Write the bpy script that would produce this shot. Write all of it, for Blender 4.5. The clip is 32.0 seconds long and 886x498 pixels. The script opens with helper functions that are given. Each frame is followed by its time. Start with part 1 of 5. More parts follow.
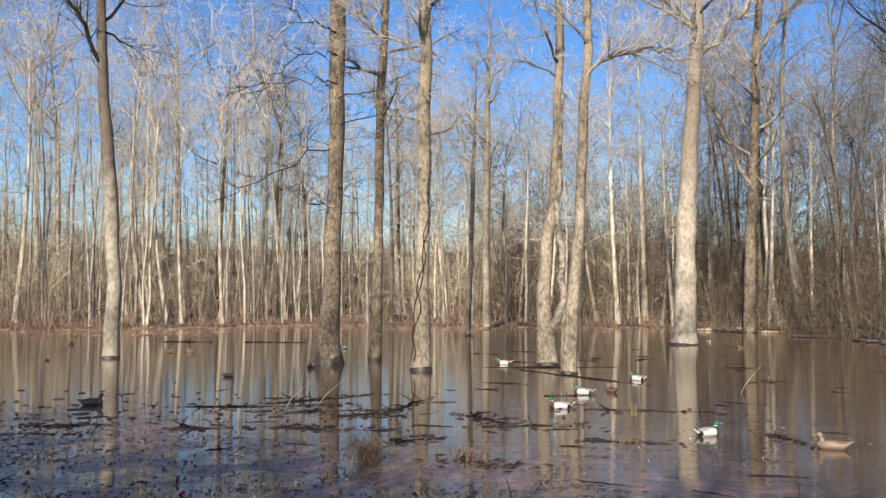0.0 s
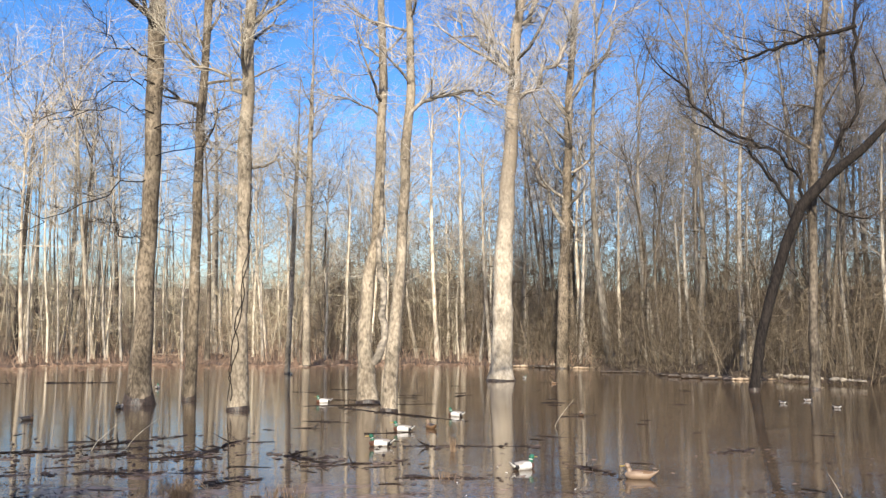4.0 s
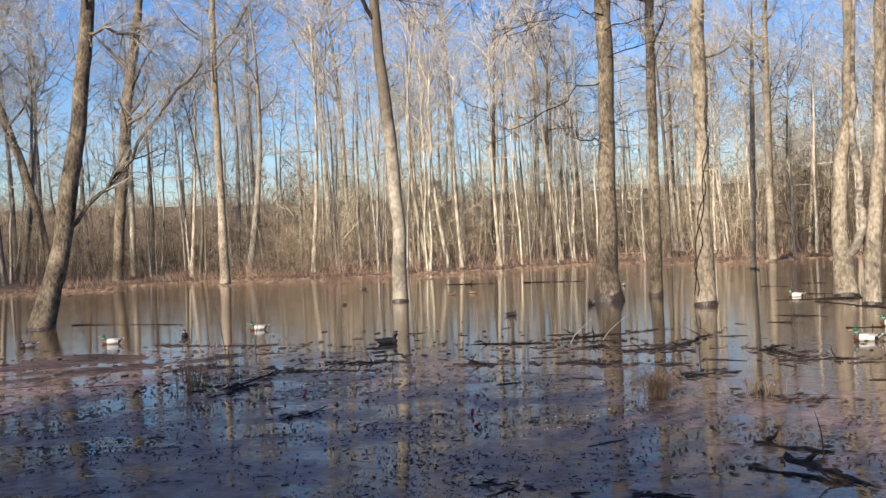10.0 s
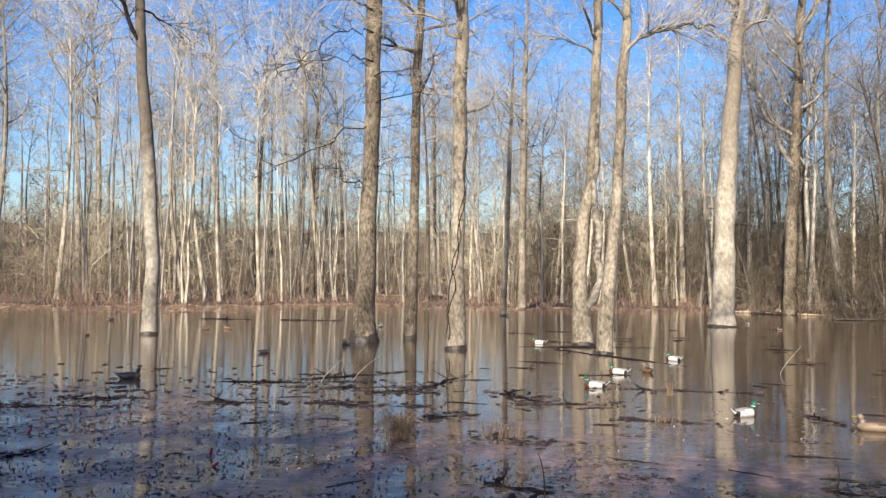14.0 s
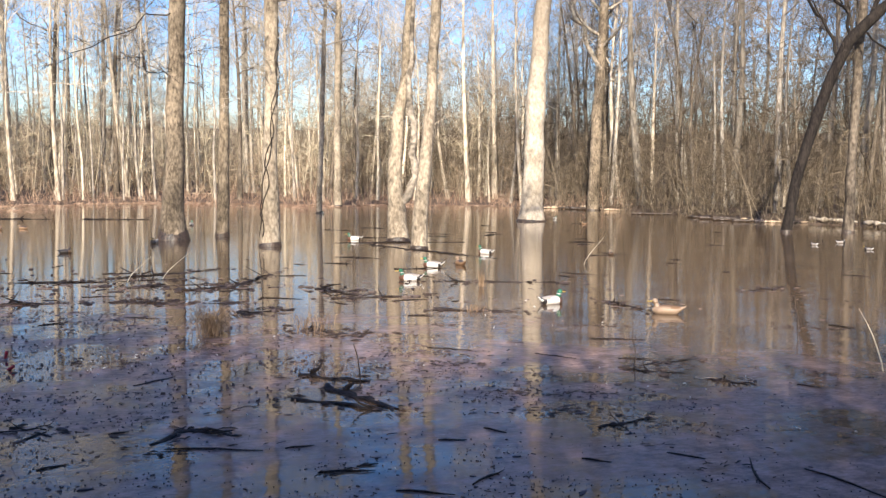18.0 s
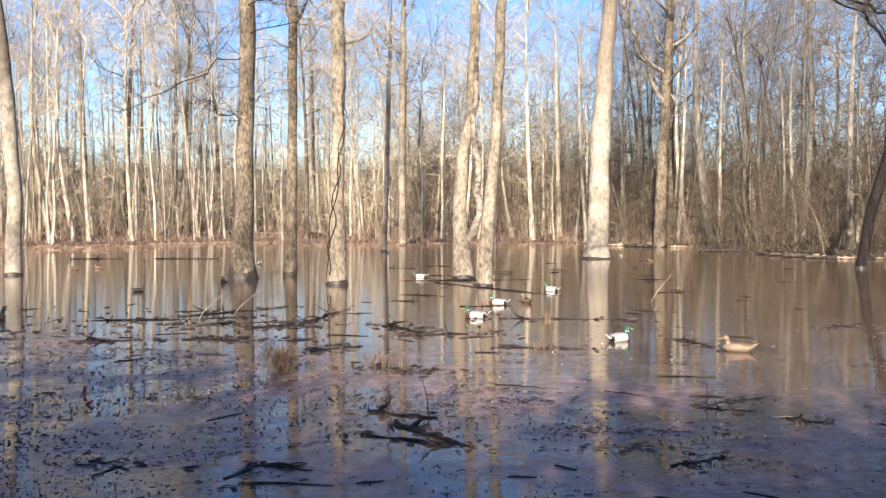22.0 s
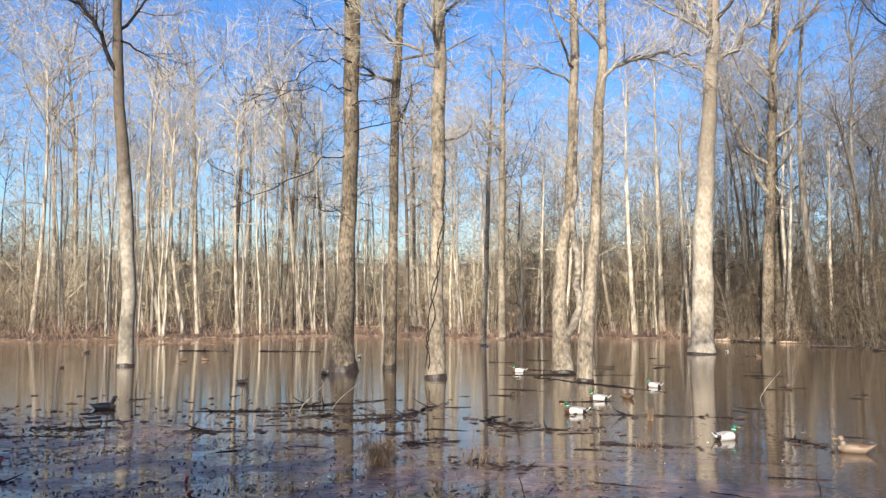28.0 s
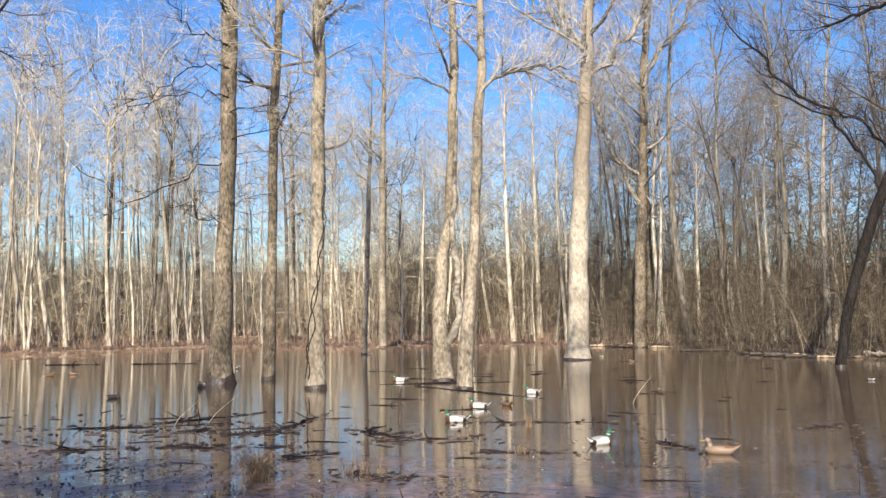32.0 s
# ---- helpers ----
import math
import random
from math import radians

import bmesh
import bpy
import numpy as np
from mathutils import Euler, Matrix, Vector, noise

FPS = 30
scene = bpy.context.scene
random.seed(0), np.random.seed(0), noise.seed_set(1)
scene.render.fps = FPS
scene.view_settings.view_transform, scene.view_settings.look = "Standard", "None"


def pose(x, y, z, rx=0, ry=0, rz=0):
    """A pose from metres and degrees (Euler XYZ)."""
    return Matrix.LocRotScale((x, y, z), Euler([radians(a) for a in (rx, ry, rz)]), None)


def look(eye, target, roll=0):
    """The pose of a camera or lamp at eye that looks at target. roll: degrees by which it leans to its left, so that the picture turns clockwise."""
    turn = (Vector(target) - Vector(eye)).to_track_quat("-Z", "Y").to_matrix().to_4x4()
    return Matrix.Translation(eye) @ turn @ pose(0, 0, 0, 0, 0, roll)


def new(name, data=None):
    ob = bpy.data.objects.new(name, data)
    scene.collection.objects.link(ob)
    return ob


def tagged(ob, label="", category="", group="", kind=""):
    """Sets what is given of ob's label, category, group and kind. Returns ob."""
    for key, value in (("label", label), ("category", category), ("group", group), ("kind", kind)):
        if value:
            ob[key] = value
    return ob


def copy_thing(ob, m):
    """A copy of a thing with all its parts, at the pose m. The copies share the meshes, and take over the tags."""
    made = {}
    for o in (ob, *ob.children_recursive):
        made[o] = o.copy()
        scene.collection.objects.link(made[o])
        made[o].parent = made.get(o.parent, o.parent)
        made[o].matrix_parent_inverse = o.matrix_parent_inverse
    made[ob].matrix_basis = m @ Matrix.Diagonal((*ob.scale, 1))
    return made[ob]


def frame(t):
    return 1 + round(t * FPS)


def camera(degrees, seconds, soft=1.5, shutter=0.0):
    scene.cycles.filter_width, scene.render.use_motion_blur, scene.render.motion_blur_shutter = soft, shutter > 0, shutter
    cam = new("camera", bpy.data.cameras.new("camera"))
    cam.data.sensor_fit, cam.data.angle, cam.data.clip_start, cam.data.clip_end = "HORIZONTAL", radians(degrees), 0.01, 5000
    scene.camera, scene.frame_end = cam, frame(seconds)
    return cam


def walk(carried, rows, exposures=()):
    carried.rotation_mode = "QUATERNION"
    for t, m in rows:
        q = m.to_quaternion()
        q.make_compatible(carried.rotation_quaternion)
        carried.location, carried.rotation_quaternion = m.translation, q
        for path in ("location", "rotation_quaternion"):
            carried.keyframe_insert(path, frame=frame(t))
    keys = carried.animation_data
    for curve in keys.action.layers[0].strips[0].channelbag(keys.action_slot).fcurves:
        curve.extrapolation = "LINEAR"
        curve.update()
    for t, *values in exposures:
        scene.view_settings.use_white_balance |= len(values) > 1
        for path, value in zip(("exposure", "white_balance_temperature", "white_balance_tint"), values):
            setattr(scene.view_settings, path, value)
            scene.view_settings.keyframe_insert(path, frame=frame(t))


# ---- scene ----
cam = camera(49.66, 32.0, soft=1.4)
# seconds, place, turn to the left from +y, tilt up, lean
PATH = [
(0, -0.019, -0.100, 1.666, -10.15, 2.70, 0.29), (0.5, -0.014, -0.056, 1.664, -13.80, 0.88, -0.50), (1, -0.013, -0.055, 1.680, -14.52, 1.33, -1.11),
(1.5, -0.028, -0.092, 1.672, -15.84, 1.88, -0.72), (2, -0.005, -0.076, 1.659, -18.22, 2.39, 0.68), (2.5, 0.009, -0.051, 1.656, -20.16, 3.19, 1.40),
(3, 0.002, -0.039, 1.669, -19.83, 4.43, 0.83), (3.5, -0.016, -0.072, 1.662, -20.69, 4.98, 0.11), (5.5, -0.006, -0.023, 1.628, -20.95, 4.98, 0.37),
(6, -0.021, -0.027, 1.624, -18.96, 5.19, -0.13), (6.5, -0.023, -0.039, 1.622, -18.13, 5.17, -0.28), (7, -0.002, -0.020, 1.618, -19.01, 4.31, -0.12),
(7.5, -0.006, -0.024, 1.623, -18.85, 4.56, -0.20), (8, -0.031, -0.018, 1.618, -16.60, 4.60, -0.08), (8.5, -0.059, -0.020, 1.600, -7.37, -0.40, -1.91),
(9, -0.068, 0.000, 1.615, -1.86, -1.06, -2.40), (9.5, -0.080, 0.033, 1.606, 3.21, -0.42, -2.41), (10, -0.090, 0.035, 1.598, 6.10, -0.55, -2.36),
(10.5, -0.103, 0.004, 1.603, 8.10, -1.10, -2.21), (11, -0.083, 0.020, 1.601, 7.61, -1.71, -1.76), (11.5, -0.061, -0.024, 1.618, 0.92, 0.26, -1.21),
(12, -0.042, -0.054, 1.627, -6.17, 1.46, -0.87), (12.5, -0.058, -0.046, 1.634, -7.46, 2.43, -1.14), (13, -0.071, -0.039, 1.607, -3.01, 2.38, -2.02),
(13.5, -0.037, -0.029, 1.618, -2.40, 0.88, -2.59), (14, 0.017, -0.032, 1.615, -7.98, 1.54, 0.72), (14.5, 0.031, -0.000, 1.603, -17.00, 0.37, 2.46),
(16.5, 0.015, 0.035, 1.555, -20.07, -4.21, 1.63), (17, 0.039, 0.046, 1.560, -18.18, -4.15, 1.41), (17.5, 0.058, 0.030, 1.573, -18.19, -3.29, 0.86),
(18, 0.053, 0.056, 1.555, -19.02, -4.40, 0.64), (18.5, 0.047, 0.067, 1.556, -17.21, -4.96, 1.01), (19, 0.011, 0.068, 1.553, -11.68, -2.76, 1.58),
(19.5, 0.056, 0.043, 1.565, -13.17, -4.73, -0.45), (20, 0.061, 0.038, 1.556, -15.92, -3.87, 0.97), (20.5, 0.051, 0.045, 1.563, -16.68, -4.54, -0.11),
(21, 0.013, 0.040, 1.551, -15.59, -3.93, -0.59), (21.5, 0.016, 0.021, 1.550, -14.84, -2.23, -0.52), (22, 0.015, 0.034, 1.542, -15.18, -2.13, 0.18),
(22.5, 0.015, 0.022, 1.552, -14.60, -2.75, -0.30), (23, 0.015, 0.011, 1.580, -14.18, -0.84, -1.03), (23.5, -0.000, 0.013, 1.597, -9.49, 2.82, -2.09),
(24, 0.007, 0.003, 1.561, -8.82, 1.97, -2.13), (24.5, 0.000, 0.028, 1.569, -7.50, 1.97, -1.62), (26.5, 0.029, 0.032, 1.554, -6.86, 3.47, 0.17),
(27, 0.024, 0.022, 1.550, -7.40, 3.72, 0.31), (27.5, 0.034, 0.014, 1.532, -8.00, 3.79, 0.31), (28, 0.038, 0.014, 1.535, -9.18, 3.46, 0.28),
(28.5, 0.032, 0.015, 1.542, -9.88, 3.31, 0.15), (29, 0.044, 0.017, 1.534, -10.57, 3.37, 0.10), (29.5, 0.050, 0.017, 1.547, -13.37, 3.74, -0.60),
(30, 0.058, 0.023, 1.555, -14.50, 3.62, -0.57), (30.5, 0.046, 0.016, 1.557, -14.84, 3.76, -0.74), (31, 0.057, 0.016, 1.563, -15.37, 3.83, -0.55),
(31.5, 0.047, 0.008, 1.554, -16.38, 3.94, -0.41), (32, 0.044, 0.015, 1.560, -16.32, 3.94, -0.31),
]
walk(cam, [(t, pose(x, y, z, 90 + tilt, 0, yaw) @ pose(0, 0, 0, 0, 0, lean)) for t, x, y, z, yaw, tilt, lean in PATH],
     exposures=[(0.0, 0.45, 6100, 11.5), (0.9, 0.65, 6150, 12), (6.0, 0.77, 6000, 10), (8.0, 0.74, 6000, 10.5), (9.0, 0.57, 6200, 12), (10.0, 0.6, 6250, 13), (11.0, 0.8, 6200, 13.5), (12.0, 0.74, 6050, 11.5), (13.0, 0.57, 6000, 10.5), (14.0, 0.64, 6000, 11), (16.5, 1.12, 6200, 14), (22.5, 1.1, 6250, 14.5), (23.0, 1.04, 6250, 14.2), (23.6, 0.72, 6100, 12), (32.0, 0.75, 6000, 10.8)])

# ---- light ----
SUN_AZ, SUN_EL = radians(204), radians(27)
world = bpy.data.worlds.new("sky")
scene.world = world
world.use_nodes = True
wn = world.node_tree.nodes
sky = wn.new("ShaderNodeTexSky")
sky.sky_type = "NISHITA"
sky.sun_disc = False
sky.sun_elevation, sky.sun_rotation = SUN_EL, SUN_AZ
sky.air_density, sky.dust_density, sky.ozone_density = 1.0, 1.3, 2.8
wn["Background"].inputs["Strength"].default_value = 0.113
rich = wn.new("ShaderNodeHueSaturation")
rich.inputs["Hue"].default_value, rich.inputs["Saturation"].default_value = 0.51, 1.32
world.node_tree.links.new(sky.outputs[0], rich.inputs["Color"])
world.node_tree.links.new(rich.outputs[0], wn["Background"].inputs["Color"])
sun = new("sun", bpy.data.lights.new("sun", "SUN"))
sun.data.energy, sun.data.angle, sun.data.color = 5.0, radians(0.6), (1.0, 0.885, 0.69)
to_sun = Vector((math.sin(SUN_AZ) * math.cos(SUN_EL), math.cos(SUN_AZ) * math.cos(SUN_EL), math.sin(SUN_EL)))
sun.matrix_world = look(to_sun * 60, (0, 0, 0))


# ---- materials ----
def material(name, dark, light, scale=6.0, stretch=(1, 1, 1), rough=0.85, bump=0.3, fine=4.0, spread=0.25, spec=0.25, coords="Object", metal=0.0, patch=0.0, upper=None, fleck=0.0):
    """Two colours mixed by coarse and fine noise, with relief; each object a little lighter or darker."""
    m = bpy.data.materials.new(name)
    m.use_nodes = True
    nt = m.node_tree
    n, ln = nt.nodes, nt.links
    b = n["Principled BSDF"]
    tc = n.new("ShaderNodeTexCoord")
    mp = n.new("ShaderNodeMapping")
    mp.inputs["Scale"].default_value = stretch
    ln.new(tc.outputs[coords], mp.inputs["Vector"])
    coarse, grain = n.new("ShaderNodeTexNoise"), n.new("ShaderNodeTexNoise")
    coarse.inputs["Scale"].default_value, coarse.inputs["Detail"].default_value = scale, 3
    grain.inputs["Scale"].default_value, grain.inputs["Detail"].default_value = scale * fine, 4
    for node in (coarse, grain):
        ln.new(mp.outputs[0], node.inputs["Vector"])
    mix = n.new("ShaderNodeMath")
    mix.operation = "ADD"
    half = n.new("ShaderNodeMath")
    half.operation = "MULTIPLY_ADD"
    ln.new(coarse.outputs["Fac"], half.inputs[0])
    half.inputs[1].default_value, half.inputs[2].default_value = 0.8, -0.4
    ln.new(half.outputs[0], mix.inputs[0])
    ln.new(grain.outputs["Fac"], mix.inputs[1])
    ramp = n.new("ShaderNodeValToRGB")
    ramp.color_ramp.elements[0].position, ramp.color_ramp.elements[1].position = 0.3, 0.7
    ramp.color_ramp.elements[0].color, ramp.color_ramp.elements[1].color = (*dark, 1), (*light, 1)
    ln.new(mix.outputs[0], ramp.inputs[0])
    info = n.new("ShaderNodeObjectInfo")
    hsv = n.new("ShaderNodeHueSaturation")
    vary = n.new("ShaderNodeMath")
    vary.operation = "MULTIPLY_ADD"
    ln.new(info.outputs["Random"], vary.inputs[0])
    vary.inputs[1].default_value, vary.inputs[2].default_value = 2 * spread, 1 - spread
    if patch:
        # broad patches of lighter and darker tone
        big, rng, mul = n.new("ShaderNodeTexNoise"), n.new("ShaderNodeMapRange"), n.new("ShaderNodeMath")
        big.inputs["Scale"].default_value, big.inputs["Detail"].default_value = 1.3, 3
        ln.new(tc.outputs[coords], big.inputs["Vector"])
        rng.inputs["From Min"].default_value, rng.inputs["From Max"].default_value = 0.36, 0.62
        rng.inputs["To Min"].default_value, rng.inputs["To Max"].default_value = 1 - patch, 1.1
        ln.new(big.outputs["Fac"], rng.inputs["Value"])
        mul.operation = "MULTIPLY"
        ln.new(vary.outputs[0], mul.inputs[0])
        ln.new(rng.outputs[0], mul.inputs[1])
        vary = mul
    ln.new(vary.outputs[0], hsv.inputs["Value"])
    colour = ramp.outputs[0]
    if fleck:
        # dark flakes, lichen and scars
        spot, cut, dim = n.new("ShaderNodeTexNoise"), n.new("ShaderNodeMapRange"), n.new("ShaderNodeMath")
        spot.inputs["Scale"].default_value, spot.inputs["Detail"].default_value, spot.inputs["Roughness"].default_value = 5.5, 6, 0.7
        flat = n.new("ShaderNodeMapping")
        flat.inputs["Scale"].default_value = (1.2, 1.2, 0.8)
        ln.new(tc.outputs[coords], flat.inputs["Vector"])
        ln.new(flat.outputs[0], spot.inputs["Vector"])
        cut.inputs["From Min"].default_value, cut.inputs["From Max"].default_value = 0.52, 0.64
        cut.inputs["To Min"].default_value, cut.inputs["To Max"].default_value = 1.05, 1 - fleck
        ln.new(spot.outputs["Fac"], cut.inputs["Value"])
        dim.operation = "MULTIPLY"
        ln.new(vary.outputs[0], dim.inputs[0])
        ln.new(cut.outputs[0], dim.inputs[1])
        ln.new(dim.outputs[0], hsv.inputs["Value"])
    if upper:
        # blends to a second tone up the stem, along a ragged edge
        z0, z1, share, tone = upper
        sep, rag, add, rise, blend = (n.new("ShaderNode" + k) for k in ("SeparateXYZ", "TexNoise", "Math", "MapRange", "Mix"))
        blend.data_type, add.operation = "RGBA", "MULTIPLY_ADD"
        rag.inputs["Scale"].default_value, rag.inputs["Detail"].default_value, rag.inputs["Roughness"].default_value = 2.2, 5, 0.65
        ln.new(tc.outputs[coords], sep.inputs[0])
        ln.new(tc.outputs[coords], rag.inputs["Vector"])
        ln.new(rag.outputs["Fac"], add.inputs[0])
        add.inputs[1].default_value = 5.0
        ln.new(sep.outputs["Z"], add.inputs[2])
        rise.inputs["From Min"].default_value, rise.inputs["From Max"].default_value = z0 + 2.5, z1 + 2.5
        rise.inputs["To Max"].default_value = share
        ln.new(add.outputs[0], rise.inputs["Value"])
        ln.new(rise.outputs[0], blend.inputs["Factor"])
        ln.new(colour, blend.inputs["A"])
        blend.inputs["B"].default_value = (*tone, 1)
        colour = blend.outputs["Result"]
    ln.new(colour, hsv.inputs["Color"])
    ln.new(hsv.outputs[0], b.inputs["Base Color"])
    b.inputs["Roughness"].default_value = rough
    b.inputs["Specular IOR Level"].default_value = spec
    b.inputs["Metallic"].default_value = metal
    if bump:
        bm = n.new("ShaderNodeBump")
        bm.inputs["Strength"].default_value, bm.inputs["Distance"].default_value = bump, 0.03
        ln.new(mix.outputs[0], bm.inputs["Height"])
        ln.new(bm.outputs[0], b.inputs["Normal"])
    return m


def island_material(name, stops, rough=0.85, spec=0.2):
    """Colour picked piece by piece from a few stops."""
    m = bpy.data.materials.new(name)
    m.use_nodes = True
    n, ln = m.node_tree.nodes, m.node_tree.links
    b, g, ramp = n["Principled BSDF"], n.new("ShaderNodeNewGeometry"), n.new("ShaderNodeValToRGB")
    els = ramp.color_ramp.elements
    while len(els) < len(stops):
        els.new(0.5)
    for k, c in enumerate(stops):
        els[k].position, els[k].color = k / (len(stops) - 1), (*c, 1)
    ln.new(g.outputs["Random Per Island"], ramp.inputs[0])
    ln.new(ramp.outputs[0], b.inputs["Base Color"])
    b.inputs["Roughness"].default_value, b.inputs["Specular IOR Level"].default_value = rough, spec
    return m


BARK_TAN = material("bark_tan", (0.172, 0.138, 0.1), (0.40, 0.337, 0.25), 1.7, (1.9, 1.9, 1.0), 0.9, 0.55, 6, 0.06, patch=0.28, upper=(3.5, 8.5, 0.6, (0.20, 0.168, 0.125)), fleck=0.5)
BARK_PALE = material("bark_pale", (0.30, 0.252, 0.192), (0.53, 0.462, 0.365), 1.4, (1.5, 1.5, 0.9), 0.85, 0.4, 6, 0.06, patch=0.22, upper=(3.0, 8.5, 0.8, (0.23, 0.185, 0.135)), fleck=0.2)
BARK_TWO = material("bark_pale_below", (0.21, 0.18, 0.14), (0.40, 0.352, 0.282), 1.4, (1.5, 1.5, 0.9), 0.85, 0.4, 6, 0.06, patch=0.22, upper=(3.8, 5.4, 0.9, (0.12, 0.094, 0.07)), fleck=0.3)
BARK_BROWN = material("bark_brown", (0.086, 0.067, 0.047), (0.28, 0.226, 0.162), 1.8, (1.9, 1.9, 0.9), 0.95, 0.7, 6, 0.08, patch=0.42, fleck=0.5)
BARK_LIMB = material("bark_limb", (0.10, 0.085, 0.068), (0.40, 0.345, 0.275), 2.0, (1, 1, 1), 0.9, 0.4, 4, 0.2, patch=0.5)
BARK_DULL = material("bark_dull", (0.06, 0.047, 0.036), (0.20, 0.165, 0.125), 1.8, (1.9, 1.9, 0.9), 0.95, 0.7, 5, 0.08, patch=0.5)
# dark vine; on limbs and the leaning tree, shade put into the colour
BARK_DARK_SHADE = material("bark_dark_shade", (0.009, 0.007, 0.0065), (0.03, 0.024, 0.02), 4.0, (2, 2, 0.5), 0.95, 0.6, 4, 0.1)
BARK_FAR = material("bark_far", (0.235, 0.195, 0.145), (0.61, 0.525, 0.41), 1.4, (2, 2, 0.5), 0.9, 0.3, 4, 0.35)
BARK_WHITE = material("bark_white", (0.32, 0.27, 0.2), (0.68, 0.60, 0.475), 1.4, (2, 2, 0.6), 0.85, 0.3, 4, 0.1, patch=0.25)
BARK_WET = material("bark_wet", (0.018, 0.013, 0.01), (0.07, 0.048, 0.033), 6.0, (1, 1, 0.6), 0.45, 0.6, 4, 0.15, 0.5)
TWIG = material("twig_grey", (0.19, 0.172, 0.15), (0.44, 0.405, 0.36), 2.0, (1, 1, 1), 0.9, 0, 3, 0.25)
BARK_GREY = material("bark_grey", (0.11, 0.096, 0.08), (0.36, 0.32, 0.265), 1.6, (2, 2, 0.5), 0.9, 0.3, 4, 0.35)
TWIG_DIM = material("twig_dim", (0.12, 0.108, 0.095), (0.29, 0.262, 0.235), 2.0, (1, 1, 1), 0.9, 0, 3, 0.25)
TWIG_DARK = material("twig_dark", (0.03, 0.024, 0.021), (0.10, 0.078, 0.064), 2.0, (1, 1, 1), 0.9, 0, 3, 0.1)
TWIG_TAN = material("twig_tan", (0.28, 0.247, 0.19), (0.57, 0.515, 0.415), 2.0, (1, 1, 1), 0.9, 0, 3, 0.2)
WOOD_WET = material("waterlogged_wood", (0.008, 0.0065, 0.0065), (0.04, 0.029, 0.024), 9.0, (1, 1, 1), 0.75, 0.8, 4, 0.3, 0.18)
WOOD_PALE = material("bleached_wood", (0.28, 0.20, 0.13), (0.55, 0.43, 0.31), 8.0, (1, 1, 1), 0.9, 0.4, 4, 0.1)
STRAW = island_material("dead_straw", [(0.07, 0.046, 0.03), (0.24, 0.165, 0.105), (0.13, 0.086, 0.056), (0.36, 0.265, 0.175)])
# darker brush tones, with the banks' shade put into the colour
SHADE_BRUSH = island_material("shaded_bush_stems", [(0.02, 0.015, 0.01), (0.13, 0.1, 0.066), (0.045, 0.034, 0.024), (0.27, 0.218, 0.155), (0.065, 0.05, 0.034)])
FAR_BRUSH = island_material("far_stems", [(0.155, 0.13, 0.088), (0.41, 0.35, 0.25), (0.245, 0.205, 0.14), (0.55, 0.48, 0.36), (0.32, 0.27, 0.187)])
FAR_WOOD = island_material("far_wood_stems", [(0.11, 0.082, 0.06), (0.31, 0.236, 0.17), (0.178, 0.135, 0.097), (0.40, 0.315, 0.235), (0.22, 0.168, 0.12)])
DEEP_WOOD = island_material("deep_wood_stems", [(0.09, 0.07, 0.052), (0.26, 0.206, 0.15), (0.14, 0.11, 0.08), (0.33, 0.27, 0.2), (0.19, 0.148, 0.108)])
LOW_BRUSH = island_material("low_brush_stems", [(0.09, 0.056, 0.04), (0.32, 0.21, 0.145), (0.16, 0.098, 0.07), (0.42, 0.31, 0.22), (0.23, 0.14, 0.10)])
REED = island_material("dead_reed", [(0.14, 0.09, 0.06), (0.32, 0.215, 0.14), (0.20, 0.125, 0.085), (0.40, 0.295, 0.20)])
BRUSH = island_material("brush_stems", [(0.09, 0.065, 0.044), (0.32, 0.24, 0.16), (0.16, 0.118, 0.08), (0.48, 0.38, 0.27), (0.22, 0.16, 0.11)])
LITTER = island_material("floating_litter", [(0.012, 0.009, 0.01), (0.05, 0.036, 0.034), (0.02, 0.015, 0.016), (0.13, 0.096, 0.08), (0.03, 0.022, 0.023)], 0.7, 0.3)
SPECKS = island_material("leaf_specks", [(0.03, 0.021, 0.024), (0.09, 0.064, 0.062), (0.045, 0.033, 0.036), (0.22, 0.165, 0.14), (0.06, 0.044, 0.046)], 0.7, 0.3)
EARTH = material("leaf_litter_ground", (0.045, 0.031, 0.024), (0.16, 0.112, 0.08), 0.8, (1, 1, 1), 0.95, 0.5, 9, 0.0)
MUD = material("wet_mud", (0.05, 0.034, 0.032), (0.17, 0.12, 0.105), 1.6, (0.6, 1.6, 1), 0.9, 0.9, 11, 0.0, 0.1)

# muddy water: brown body under a clear surface, with faint wind ripples
WATER = bpy.data.materials.new("muddy_water")
WATER.use_nodes = True
_n, _l = WATER.node_tree.nodes, WATER.node_tree.links
_b = _n["Principled BSDF"]
_b.inputs["Roughness"].default_value = 0.02
_b.inputs["IOR"].default_value = 1.33
_tc, _mp = _n.new("ShaderNodeTexCoord"), _n.new("ShaderNodeMapping")
_mp.inputs["Scale"].default_value = (0.55, 1.7, 1)
_mp.inputs["Rotation"].default_value = (0, 0, radians(12))
_l.new(_tc.outputs["Object"], _mp.inputs["Vector"])
_w1, _w2, _c1 = (_n.new("ShaderNodeTexNoise") for _ in range(3))
_w1.inputs["Scale"].default_value, _w1.inputs["Detail"].default_value = 4.2, 3
_w2.inputs["Scale"].default_value, _w2.inputs["Detail"].default_value = 0.16, 2
_c1.inputs["Scale"].default_value, _c1.inputs["Detail"].default_value = 0.5, 4
for _x in (_w1, _w2, _c1):
    _l.new(_mp.outputs[0], _x.inputs["Vector"])
_calm = _n.new("ShaderNodeMath")
_calm.operation = "MULTIPLY"
_l.new(_w1.outputs["Fac"], _calm.inputs[0])
